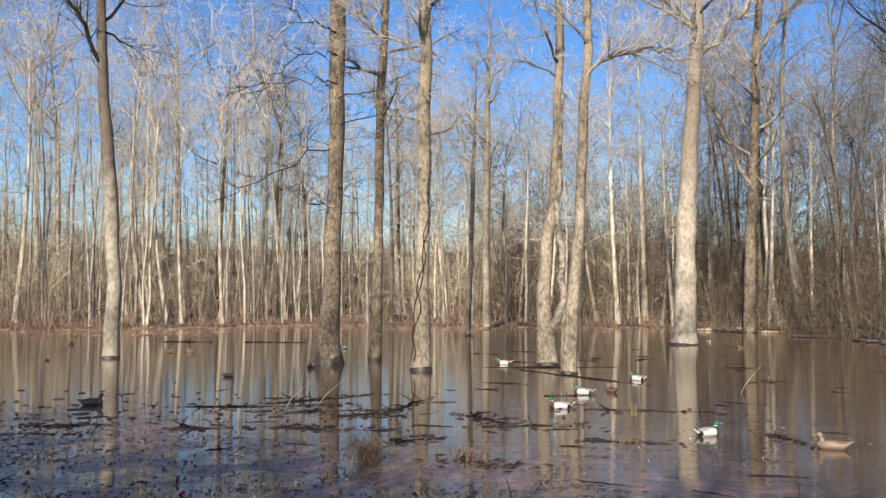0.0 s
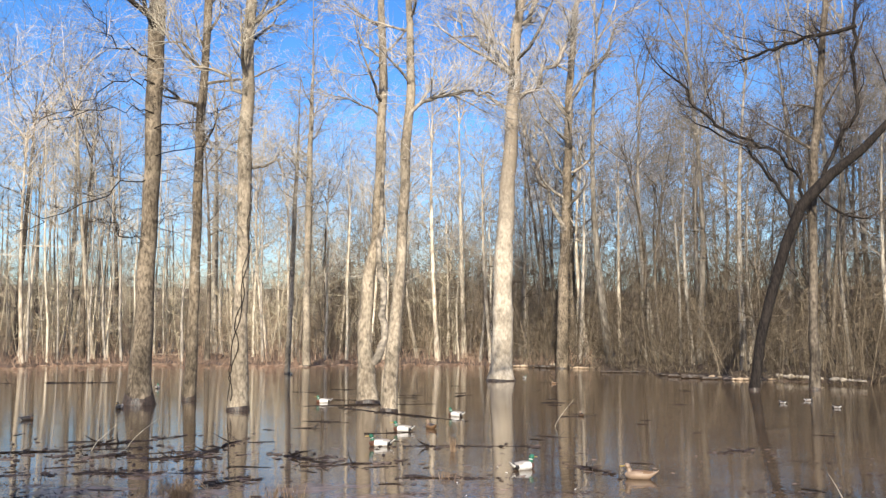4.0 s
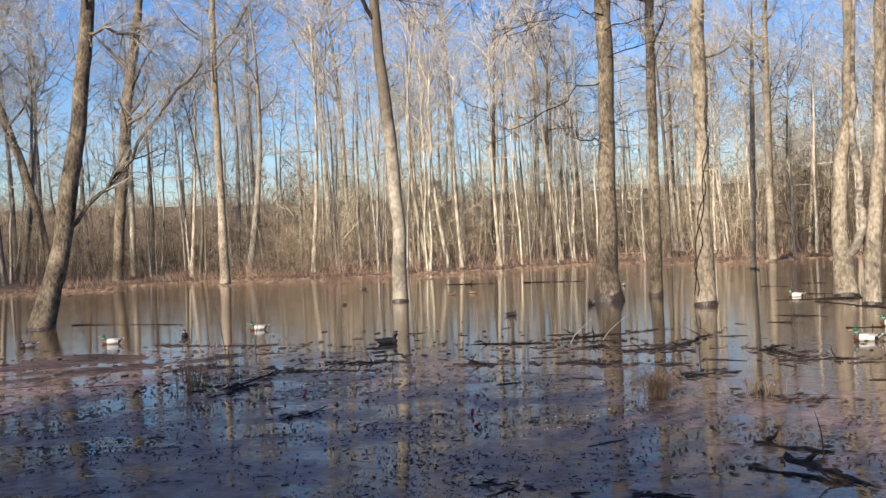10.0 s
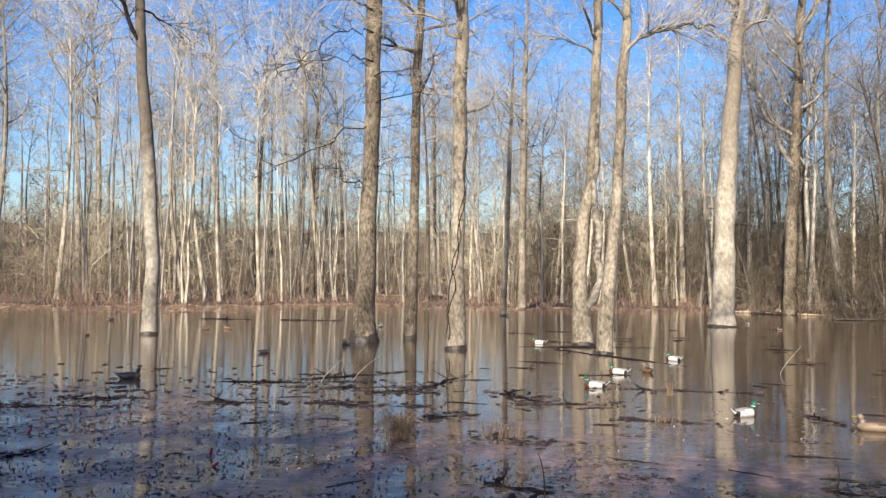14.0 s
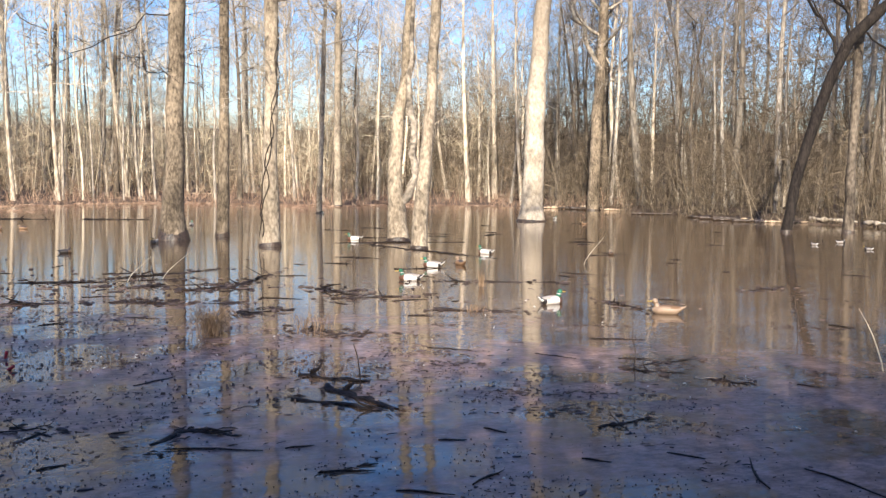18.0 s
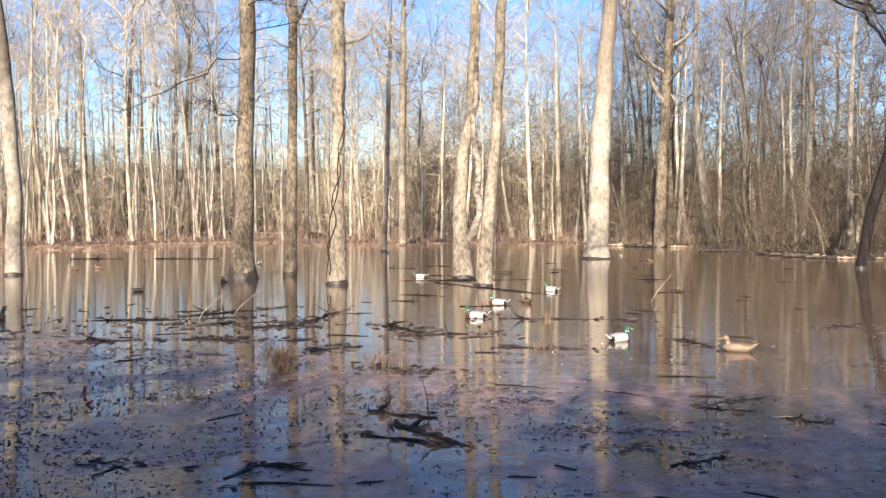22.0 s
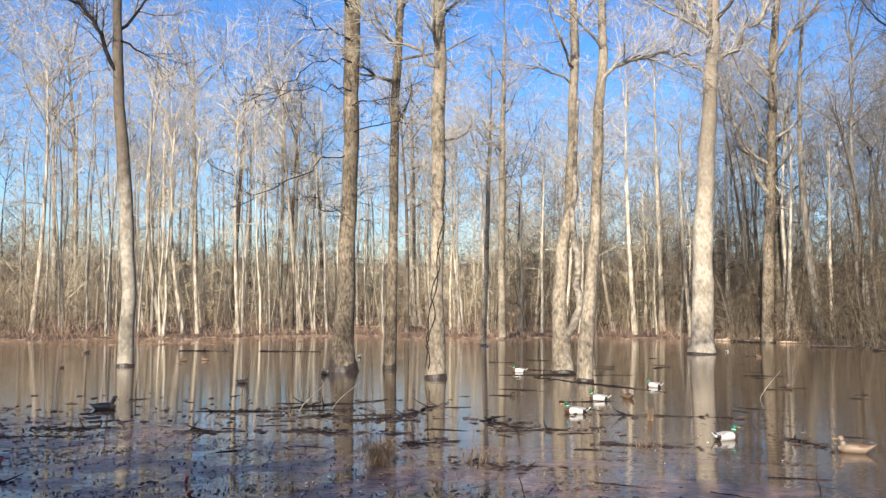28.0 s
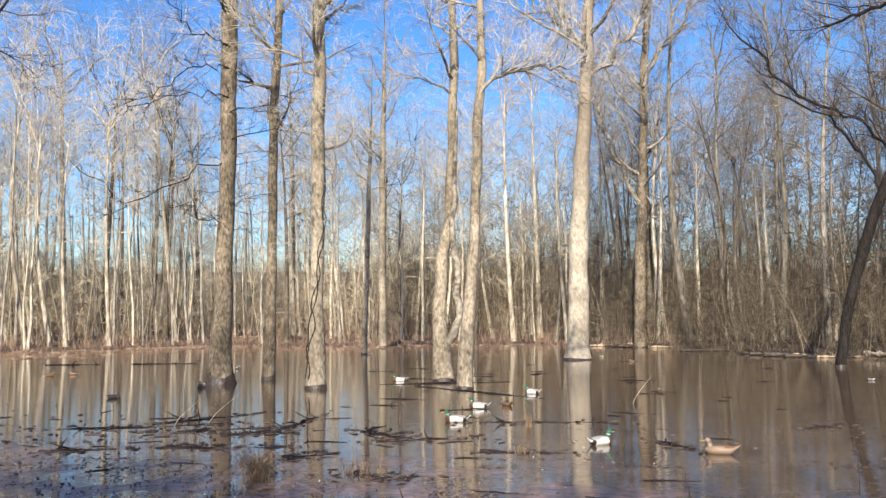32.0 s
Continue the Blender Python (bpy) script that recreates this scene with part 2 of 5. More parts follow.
_l.new(_w2.outputs["Fac"], _calm.inputs[1])
_bp = _n.new("ShaderNodeBump")
_bp.inputs["Strength"].default_value, _bp.inputs["Distance"].default_value = 0.62, 0.012
_l.new(_calm.outputs[0], _bp.inputs["Height"])
_l.new(_bp.outputs[0], _b.inputs["Normal"])
_rp = _n.new("ShaderNodeValToRGB")
_rp.color_ramp.elements[0].color, _rp.color_ramp.elements[1].color = (0.078, 0.050, 0.030, 1), (0.135, 0.090, 0.055, 1)
_rp.color_ramp.elements[0].position, _rp.color_ramp.elements[1].position = 0.35, 0.65
_l.new(_c1.outputs["Fac"], _rp.inputs[0])
_l.new(_rp.outputs[0], _b.inputs["Base Color"])
# a broken film of silt and leaf dust drifted together on the shallows
_film = _n.new("ShaderNodeBsdfPrincipled")
_film.inputs["Roughness"].default_value, _film.inputs["IOR"].default_value = 0.5, 1.33
_film.inputs["Specular IOR Level"].default_value = 0.2
_fr, _fn, _ff = _n.new("ShaderNodeValToRGB"), _n.new("ShaderNodeTexNoise"), _n.new("ShaderNodeTexNoise")
_fn.inputs["Scale"].default_value, _fn.inputs["Detail"].default_value, _fn.inputs["Roughness"].default_value = 0.42, 6, 0.62
_ff.inputs["Scale"].default_value, _ff.inputs["Detail"].default_value, _ff.inputs["Roughness"].default_value = 7.0, 8, 0.75
_l.new(_tc.outputs["Object"], _fn.inputs["Vector"])
_l.new(_tc.outputs["Object"], _ff.inputs["Vector"])
_fr.color_ramp.elements[0].position, _fr.color_ramp.elements[1].position = 0.38, 0.62
_fr.color_ramp.elements[0].color, _fr.color_ramp.elements[1].color = (0.125, 0.081, 0.072, 1), (0.40, 0.268, 0.238, 1)
_l.new(_ff.outputs["Fac"], _fr.inputs[0])
_l.new(_fr.outputs[0], _film.inputs["Base Color"])
_sx, _e1, _e2, _e3 = _n.new("ShaderNodeSeparateXYZ"), _n.new("ShaderNodeMath"), _n.new("ShaderNodeMath"), _n.new("ShaderNodeMapRange")
_l.new(_tc.outputs["Object"], _sx.inputs[0])
_e1.operation = _e2.operation = "MULTIPLY_ADD"
# the drift's outer edge runs slantwise across the pond
_e0 = _n.new("ShaderNodeMath")
_e0.operation = "MAXIMUM"
_l.new(_sx.outputs["X"], _e0.inputs[0])
_e0.inputs[1].default_value = -2.0
_l.new(_e0.outputs[0], _e1.inputs[0])
_e1.inputs[1].default_value = 0.85
_l.new(_sx.outputs["Y"], _e1.inputs[2])
_l.new(_fn.outputs["Fac"], _e2.inputs[0])
_e2.inputs[1].default_value = -8.0
_l.new(_e1.outputs[0], _e2.inputs[2])
_e3.inputs["From Min"].default_value, _e3.inputs["From Max"].default_value = 5.6, 9.6
_e3.inputs["To Min"].default_value, _e3.inputs["To Max"].default_value = 0.93, 0.0
_l.new(_e2.outputs[0], _e3.inputs["Value"])
_mix = _n.new("ShaderNodeMixShader")
# dust lies thick in patches and is grainy close to
_pn, _gn = _n.new("ShaderNodeTexNoise"), _n.new("ShaderNodeTexNoise")
_pn.inputs["Scale"].default_value, _pn.inputs["Detail"].default_value, _pn.inputs["Roughness"].default_value = 1.0, 6, 0.62
_gn.inputs["Scale"].default_value, _gn.inputs["Detail"].default_value, _gn.inputs["Roughness"].default_value = 16.0, 6, 0.75
_l.new(_tc.outputs["Object"], _pn.inputs["Vector"])
_l.new(_mp.outputs[0], _gn.inputs["Vector"])
_pm, _gm, _m1, _m2 = _n.new("ShaderNodeMapRange"), _n.new("ShaderNodeMapRange"), _n.new("ShaderNodeMath"), _n.new("ShaderNodeMath")
_pm.inputs["From Min"].default_value, _pm.inputs["From Max"].default_value, _pm.inputs["To Min"].default_value = 0.445, 0.555, 0.04
_gm.inputs["From Min"].default_value, _gm.inputs["From Max"].default_value, _gm.inputs["To Min"].default_value = 0.36, 0.58, 0.5
_l.new(_pn.outputs["Fac"], _pm.inputs["Value"])
_l.new(_gn.outputs["Fac"], _gm.inputs["Value"])
_m1.operation = _m2.operation = "MULTIPLY"
_l.new(_pm.outputs[0], _m1.inputs[0])
_l.new(_gm.outputs[0], _m1.inputs[1])
_l.new(_m1.outputs[0], _m2.inputs[0])
_l.new(_e3.outputs[0], _m2.inputs[1])
_l.new(_m2.outputs[0], _mix.inputs[0])
_l.new(_b.outputs[0], _mix.inputs[1])
_l.new(_film.outputs[0], _mix.inputs[2])
_l.new(_mix.outputs[0], _n["Material Output"].inputs["Surface"])


# ---- mesh tools ----
class Soup:
    """Vertices and faces gathered tube by tube."""

    def __init__(self):
        self.v, self.f, self.mi = [], [], []

    def tube(self, pts, rads, sides, cap=False, twist=0.0, rough=0.0, rnd=None, mat=0):
        base = len(self.v)
        n = len(pts)
        for k in range(n):
            d = (pts[min(k + 1, n - 1)] - pts[max(k - 1, 0)])
            d = d.normalized() if d.length > 1e-9 else Vector((0, 0, 1))
            a = d.cross(Vector((0, 1, 0)) if abs(d.y) < 0.9 else Vector((1, 0, 0))).normalized()
            b = d.cross(a)
            for s in range(sides):
                ang = 2 * math.pi * s / sides + twist
                r = rads[k] * (1 + (rnd.uniform(-rough, rough) if rough else 0))
                self.v.append(pts[k] + (a * math.cos(ang) + b * math.sin(ang)) * r)
        for k in range(n - 1):
            for s in range(sides):
                i, j = base + k * sides + s, base + k * sides + (s + 1) % sides
                self.f.append((i, j, j + sides, i + sides))
                self.mi.append(mat)
        if cap:
            self.f.append(tuple(base + s for s in range(sides))[::-1])
            self.f.append(tuple(base + (n - 1) * sides + s for s in range(sides)))
            self.mi += [mat, mat]

    def spike(self, p, e, r, mat=None):
        """A twig that tapers to a point."""
        d = (e - p).normalized()
        a = d.cross(Vector((0, 1, 0)) if abs(d.y) < 0.9 else Vector((1, 0, 0))).normalized() * r
        b = d.cross(a)
        i = len(self.v)
        self.v += [p + a, p - a * 0.5 + b * 0.87, p - a * 0.5 - b * 0.87, e]
        self.f += [(i, i + 1, i + 3), (i + 1, i + 2, i + 3), (i + 2, i, i + 3)]
        self.mi += [self.twig_slot if mat is None else mat] * 3

    def sliver(self, p, e, r, mat=None):
        """A far twig, one folded blade."""
        d = (e - p).normalized()
        a = d.cross(Vector((0, 1, 0)) if abs(d.y) < 0.9 else Vector((1, 0, 0))).normalized() * r
        i = len(self.v)
        self.v += [p + a, p + d.cross(a), p - a, e]
        self.f += [(i, i + 1, i + 3), (i + 1, i + 2, i + 3)]
        self.mi += [self.twig_slot if mat is None else mat] * 2

    twig_slot = 0

    def mesh(self, name, mats, smooth=True):
        me = bpy.data.meshes.new(name)
        me.from_pydata([tuple(p) for p in self.v], [], self.f)
        for m in (mats if isinstance(mats, (list, tuple)) else [mats]):
            me.materials.append(m)
        me.polygons.foreach_set("material_index", self.mi)
        if smooth:
            me.polygons.foreach_set("use_smooth", [True] * len(me.polygons))
        me.update()
        return me


def part(name, soup, mats, parent=None, label="", smooth=True):
    ob = new(name, soup.mesh(name, mats, smooth))
    if parent is not None:
        ob.parent = parent
    if label:
        ob["label"] = label
    return ob


def jitter(rnd, s):
    return Vector((rnd.uniform(-s, s), rnd.uniform(-s, s), rnd.uniform(-s, s)))


def bough(rnd, p, d, length, r, level, out, lift=0.12, wob=0.22, kids=(7, 6), last=3, fat=1.0):
    """A branch with its side shoots; out[level] gathers its wood."""
    if level == 3:
        e = p + (d + jitter(rnd, wob) + Vector((0, 0, lift))).normalized() * length * (0.85 + 0.25 * fat)
        (out[3].sliver if fat > 1 else out[3].spike)(p, e, min(r, 0.0085) * fat)
        return
    if level == 2:
        r = min(r, 0.022)
    segs = (0, 8, 3)[level]
    sides = (0, 5, 3)[level]
    pts, rads = [p.copy()], [r]
    q = p.copy()
    for k in range(segs):
        d = (d + jitter(rnd, wob) + Vector((0, 0, lift))).normalized()
        q = q + d * (length / segs)
        pts.append(q.copy())
        rads.append(max(r * (1 - 0.85 * (k + 1) / segs), 0.004))
    out[level].tube(pts, rads, sides)
    if level >= last:
        return
    n = kids[level - 1]
    for k in range(n):
        f = 0.22 + 0.78 * (k + rnd.random()) / n
        i = min(int(f * segs), segs - 1)
        c = pts[i].lerp(pts[i + 1], f * segs - i)
        along = (pts[i + 1] - pts[i]).normalized()
        side = along.cross(jitter(rnd, 1)).normalized()
        bough(rnd, c, (along * rnd.uniform(0.35, 0.9) + side * rnd.uniform(0.5, 0.9)).normalized(),
              length * rnd.uniform(0.35, 0.62) * (1.15 - 0.45 * f), max(r * 0.42 * (1.1 - 0.6 * f), 0.0062),
              level + 1, out, lift, wob * 1.1, kids, last, fat)


def spine(pts, z, key):
    """Straight-line reading of a trunk's (across, height, radius) list."""
    for a, b in zip(pts, pts[1:]):
        if z <= b[1]:
            f = (z - a[1]) / (b[1] - a[1])
            return a[key] + (b[key] - a[key]) * f
    return pts[-1][key]


def flooded_tree(x, y, pts, limbs, bark, twig, height, seed, label, crown_from=8.0, crown=14, reach=2.6,
                 shoots=0, shoot_span=(3.0, 7.0), flare=1.35, lean_on=0.5, dark_limbs=None, group="trees standing in the water", thin=0.85, vines=0, sprays=3, wet=0.06, crook=0.06, long=1):
    """A tree by the fitted line of its trunk; across is measured at right angles to the way from the middle of the walk."""
    rnd = random.Random(seed)
    tree = new("tree")
    tree.location = (x, y, 0)
    tagged(tree, label, "tree", group)
    rr = math.hypot(x, y)
    ax, ay = y / rr, -x / rr
    top_dx = pts[-1][0] + (pts[-1][0] - pts[-2][0]) * lean_on
    line = list(pts) + [(top_dx, height * 0.78, pts[-1][2] * 0.45), (top_dx + rnd.uniform(-0.3, 0.3), height, 0.015)]
    depth = rnd.uniform(-0.25, 0.25)

    def at(z):
        dx = spine(line, z, 0)
        dd = depth * z / 10 + 0.05 * math.sin(z * 0.9 + seed)
        dx += 0.05 * noise.noise(Vector((z * 0.8, seed, 0))) * min(z, 1)
        return Vector((ax * dx - ay * dd, ay * dx + ax * dd, z))

    n = int(height / 0.3)
    zs = [-0.5] + [height * k / n for k in range(n + 1)]
    body = Soup()
    cen = [at(max(z, 0)) + Vector((0, 0, min(z, 0))) for z in zs]
    rad = [max(spine(line, max(z, 0), 2) * (1 + (flare - 1) * math.exp(-max(z, 0) * 4) * 0.25), 0.01) for z in zs]
    # swellings and old branch scars
    rad = [r * (1 + 0.09 * noise.noise(Vector((z * 1.1, seed, 4))) + 0.06 * noise.noise(Vector((z * 3.1, seed, 9)))) if z > 0.4 else r for z, r in zip(zs, rad)]
    body.tube(cen, rad, 18, rough=0.022, rnd=rnd)
    part("trunk", body, bark, tree)
    # wet, lobed foot at the waterline
    foot = Soup()
    lobes = rnd.randint(5, 8)
    ring = 28
    for k, (z, grow, deep) in enumerate([(-0.45, 1.16, 0.05), (0.0, 1.07, 0.015), (wet * 0.5, 1.05, 0.01), (wet, 1.035, 0.003)]):
        for s in range(ring):
            a = 2 * math.pi * s / ring
            r = spine(line, max(z, 0), 2) * (1 + (flare - 1) * math.exp(-max(z, 0) * 4) * 0.25) * (grow + deep * math.cos(lobes * a + seed) + 0.015 * rnd.uniform(-1, 1))
            zz = z + (wet * (0.25 * math.sin(a * 2 + seed) + 0.12 * rnd.uniform(-1, 1)) if k == 3 else 0)
            foot.v.append(at(max(z, 0)) * 1.0 + Vector((math.cos(a) * r, math.sin(a) * r, zz - max(z, 0))))
        if k:
            for s in range(ring):
                i, j = (k - 1) * ring + s, (k - 1) * ring + (s + 1) % ring
                foot.f.append((i, j, j + ring, i + ring))
                foot.mi.append(0)
    part("root_flare", foot, BARK_WET, tree, "dark wet root flare at the waterline")
    fine = Soup()
    for k, limb in enumerate(limbs):
        s = Soup()
        p0 = [Vector((ax * a, ay * a, z)) for a, z, _ in limb]
        side = rnd.uniform(-0.5, 0.5)
        p, r = [], []
        for i in range(len(limb) - 1):
            for f in (0, 0.33, 0.66):
                t = (i + f) / (len(limb) - 1)
                w = Vector((-ay, ax, 0)) * side * t
                p.append(p0[i].lerp(p0[i + 1], f) + w + (jitter(rnd, crook) if i + f else Vector()))
                r.append((limb[i][2] * (1 - f) + limb[i + 1][2] * f) * thin)
        p.append(p0[-1] + Vector((-ay, ax, 0)) * side)
        r.append(limb[-1][2] * 0.6)
        s.tube(p, r, 8)
        out = [None, s, fine, fine]
        for i in range(2, len(p)):
            for _ in range(0 if limb[0][1] < 1.5 else sprays if i < len(p) - 1 else sprays + 2):
                along = (p[i] - p[i - 1]).normalized()
                d = (along + jitter(rnd, 0.9) + Vector((0, 0, 0.25))).normalized()
                bough(rnd, p[i], d, rnd.uniform(0.6, 1.5) * (1 if sprays > 1 else 0.6), max(r[i] * 0.45, 0.01), 2, out, 0.08, 0.3, (5, 9))
        for i in range(3, len(p), 2):
            for _ in range(long if limb[0][1] > 1.5 else 0):
                d = ((p[i] - p[i - 1]).normalized() + jitter(rnd, 0.8) + Vector((0, 0, 0.3))).normalized()
                bough(rnd, p[i], d, rnd.uniform(0.9, 2.0), max(r[i] * 0.5, 0.012), 1, out, 0.05, 0.38, (8, 7))
        part("limb", s, dark_limbs or bark, tree)
    for k in range(vines):
        v = Soup()
        turns, a0, z1 = rnd.uniform(0.3, 0.9), rnd.uniform(0, 6.28), rnd.uniform(4.5, 7.5)
        pv = []
        for i in range(40):
            z = 0.2 + z1 * i / 39
            a = a0 + turns * 2 * math.pi * i / 39 + 0.35 * math.sin(i * 0.7 + k)
            pv.append(at(z) + Vector((math.cos(a), math.sin(a), 0)) * (spine(line, z, 2) * 1.04 + 0.008 + (0.05 if i % 9 == 4 else 0)))
        v.tube(pv, [0.013 - 0.0002 * i for i in range(40)], 5)
        part("vine", v, BARK_DARK_SHADE, tree, "dark vine climbing the trunk")
    for k in range(crown):
        arms = Soup()
        out = [None, arms, fine, fine]
        z = crown_from + (height - 1.0 - crown_from) * (k + rnd.random()) / crown
        a = rnd.uniform(0, 2 * math.pi)
        up = rnd.uniform(0.2, 0.9)
        L = reach * (1.15 - 0.75 * (z - crown_from) / (height - crown_from)) * rnd.uniform(0.6, 1.25)
        bough(rnd, at(z), Vector((math.cos(a), math.sin(a), up)).normalized(), L, max(spine(line, z, 2) * 0.42, 0.02), 1, out,
              0.10, 0.24, (9, 10))
        part("bough", arms, dark_limbs or bark, tree)
    for k in range(shoots):
        z = rnd.uniform(*shoot_span)
        a = rnd.uniform(0, 2 * math.pi)
        bough(rnd, at(z), Vector((math.cos(a), math.sin(a), rnd.uniform(-0.1, 0.7))).normalized(), rnd.uniform(0.4, 1.3), 0.012, 2, out,
              0.02, 0.35, (4, 8))
    tagged(part("spray", fine, twig, tree, "bare leafless twigs"), kind="stuff")
    return tree


def wood_tree(seed, height, r, bark, twig, first, reach, narrow, fat):
    """A slender leafless tree of the wood, at the origin: a trunk that breaks into steep leaders, and side boughs below them."""
    rnd = random.Random(seed)
    tree = new("tree")
    sway = [rnd.uniform(-0.6, 0.6) for _ in range(4)]
    stem = height * rnd.uniform(0.55, 0.75)

    def at(z):
        f = z / height
        return Vector((sway[0] * f * 1.5 + sway[1] * math.sin(f * 5), sway[2] * f * 1.5 + sway[3] * math.sin(f * 4), z))

    zs = [-0.3] + [stem * k / 10 for k in range(11)]
    body = Soup()
    body.tube([at(max(z, 0)) + Vector((0, 0, min(z, 0))) for z in zs],
              [r * (1.2 if z <= 0 else 1) * max(1 - 0.8 * (max(z, 0) / stem), 0.2) for z in zs], 8, rough=0.06, rnd=rnd)
    part("trunk", body, bark, tree)
    head = Soup()
    head.twig_slot = 1
    out = [None, head, head, head]
    n, tops = 9, 5
    for k in range(n):
        z = first + (stem - first) * (k + rnd.random()) / n
        a = rnd.uniform(0, 2 * math.pi)
        f = (z - first) / (height - first)
        d = Vector((math.cos(a), math.sin(a), rnd.uniform(0.3, 1.6) * narrow)).normalized()
        bough(rnd, at(z), d, reach * rnd.uniform(0.45, 1.0), max(r * 0.26 * (1 - f), 0.016), 1, out, 0.07, 0.42, (8, 8), fat=fat)
    for k in range(tops):
        a = 2 * math.pi * (k + rnd.random()) / tops
        d = Vector((math.cos(a), math.sin(a), rnd.uniform(0.9, 2.6))).normalized()
        bough(rnd, at(stem * rnd.uniform(0.75, 0.99)), d, (height - stem) * rnd.uniform(0.7, 1.05), r * 0.24, 1, out, 0.06, 0.36, (9, 9), fat=fat)
    tagged(part("crown", head, [bark, twig], tree, "hazy crown of bare twigs"), kind="stuff")
    return tree


# ---- ground and water ----
def shore(b):
    """How far the far bank lies, by bearing in degrees clockwise from +y."""
    rows = [(-180, 3), (-100, 9), (-60, 38), (-30, 49), (-22, 53), (-14, 46.5), (-4, 48), (4, 53), (11, 48), (17, 52), (23, 50), (29, 46), (33, 41), (37, 37), (44, 35.5), (70, 30), (110, 9), (180, 3)]
    for (a, p), (c, q) in zip(rows, rows[1:]):
        if b <= c:
            return p + (q - p) * (b - a) / (c - a)
    return 3


def ground_z(x, y):
    r, b = math.hypot(x, y), math.degrees(math.atan2(x, y))
    s = shore(b) + 1.2 * noise.noise(Vector((x * 0.25, y * 0.25, 3))) + 1.5 * noise.noise(Vector((x * 0.09, y * 0.09, 6)))
    u = r - s
    z = -0.5 if u < -4 else (-0.5 + (u + 4) / 4 * 0.53 if u < 0 else 0.03 + 0.22 * (1 - math.exp(-u / 3)))
    if u > 0:
        z += 0.12 * noise.noise(Vector((x * 0.4, y * 0.4, 0))) * min(u / 4, 1)
        far = min(max((r - 82) / 70, 0), 1)
        z += 8.0 * far * far * (3 - 2 * far) * (1 if abs(b) < 75 else 0.6)
    # mud bar that just clears the water
    u1, v1 = (x + 7.3) * 0.86 + (y - 12.2) * 0.51, (y - 12.2) * 0.86 - (x + 7.3) * 0.51
    bar = math.exp(-abs(u1 / 4.6) ** 2.6 - abs(v1 / (2.9 - 0.2 * u1)) ** 2.4) if abs(u1) < 9 else 0
    lump = 0.085 * noise.noise(Vector((u1 * 0.5, v1 * 2.2, 5))) + 0.035 * noise.noise(Vector((x * 2.1, y * 2.9, 8)))
    return max(z, -0.5 + 0.495 * min(bar * 1.5, 1) + (lump if bar > 0.3 else 0)) if u < -1 else z


def polar_sheet(radii, nb, f):
    s = Soup()
    for r in radii:
        for k in range(nb):
            a = 2 * math.pi * k / nb
            x, y = math.sin(a) * r, math.cos(a) * r
            s.v.append((x, y, f(x, y)))
    for i in range(len(radii) - 1):
        for k in range(nb):
            a, b = i * nb + k, i * nb + (k + 1) % nb
            s.f.append((a, a + nb, b + nb, b))
            s.mi.append(0)
    s.f.append(tuple(range(nb)))
    s.mi.append(0)
    return s


radii = [0.3 + 0.35 * k for k in range(70)] + [25 + 0.8 * k for k in range(60)] + [74 + 4 * k for k in range(35)] + [230, 300, 420, 700, 1200, 2400]
sheet = polar_sheet(radii, 288, ground_z)
sheet.mi = [1 if k < 70 * 288 else 0 for k in range(len(sheet.f))]  # wet mud inside the pond
ground = part("ground", sheet, [EARTH, MUD])
tagged(ground, "brown leaf-littered ground of the flooded wood", "ground", kind="structure")
water = part("water", polar_sheet([0.3, 4, 10, 20, 40, 60, 85], 96, lambda x, y: 0.0), WATER)
tagged(water, "still muddy brown floodwater reflecting trees and sky", "water", kind="structure")

# ---- trees standing in the water ----
TAN, DULL = "bare tree with tan furrowed bark standing in floodwater", "bare tree with dull brown bark and dark wet foot"
flooded_tree(1.36, 22.96, [(0.0, 0.0, 0.33), (-0.01, 0.41, 0.272), (0.02, 1.57, 0.224), (0.11, 4.2, 0.183), (0.13, 6.89, 0.19), (0.12, 9.63, 0.19)],
             [[(0.13, 7.44, 0.041), (-0.38, 7.45, 0.034), (-0.86, 7.33, 0.027), (-1.5, 6.86, 0.02), (-2.01, 6.58, 0.014)],
              [(0.13, 6.73, 0.034), (-0.37, 6.8, 0.027), (-0.92, 6.71, 0.02), (-2.13, 6.36, 0.014)],
              [(0.11, 5.23, 0.034), (-0.65, 5.06, 0.027), (-0.96, 4.66, 0.027), (-2.16, 4.23, 0.02), (-2.53, 3.97, 0.014)],
              [(0.07, 3.67, 0.034), (-0.34, 3.8, 0.027), (-0.62, 3.88, 0.027), (-0.69, 4.08, 0.02)],
              [(0.15, 5.72, 0.027), (0.86, 5.88, 0.027), (1.76, 5.96, 0.014)],
              [(0.13, 7.96, 0.048), (-0.39, 8.22, 0.041), (-0.86, 8.23, 0.034), (-1.07, 8.67, 0.027), (-1.48, 9.13, 0.02)],
              [(0.15, 6.38, 0.027), (0.99, 6.6, 0.02), (1.4, 6.75, 0.014)]],
             BARK_BROWN, TWIG_DARK, 20, 2, "thick bare tree with rough brown bark and dark wet foot", 8.0, 16, 2.4, 34, (3.5, 8), dark_limbs=BARK_DARK_SHADE, thin=0.48, sprays=1, crook=0.1, long=0, wet=0.2)
flooded_tree(2.56, 23.88, [(0.0, 0.0, 0.156), (0.05, 1.57, 0.135), (0.07, 3.64, 0.114), (0.06, 5.75, 0.115), (0.17, 8.19, 0.099), (0.22, 10.09, 0.1)],
             [], BARK_BROWN, TWIG, 17, 3, DULL, 6.0, 17, 1.8, 30, (3, 8), wet=0.1)
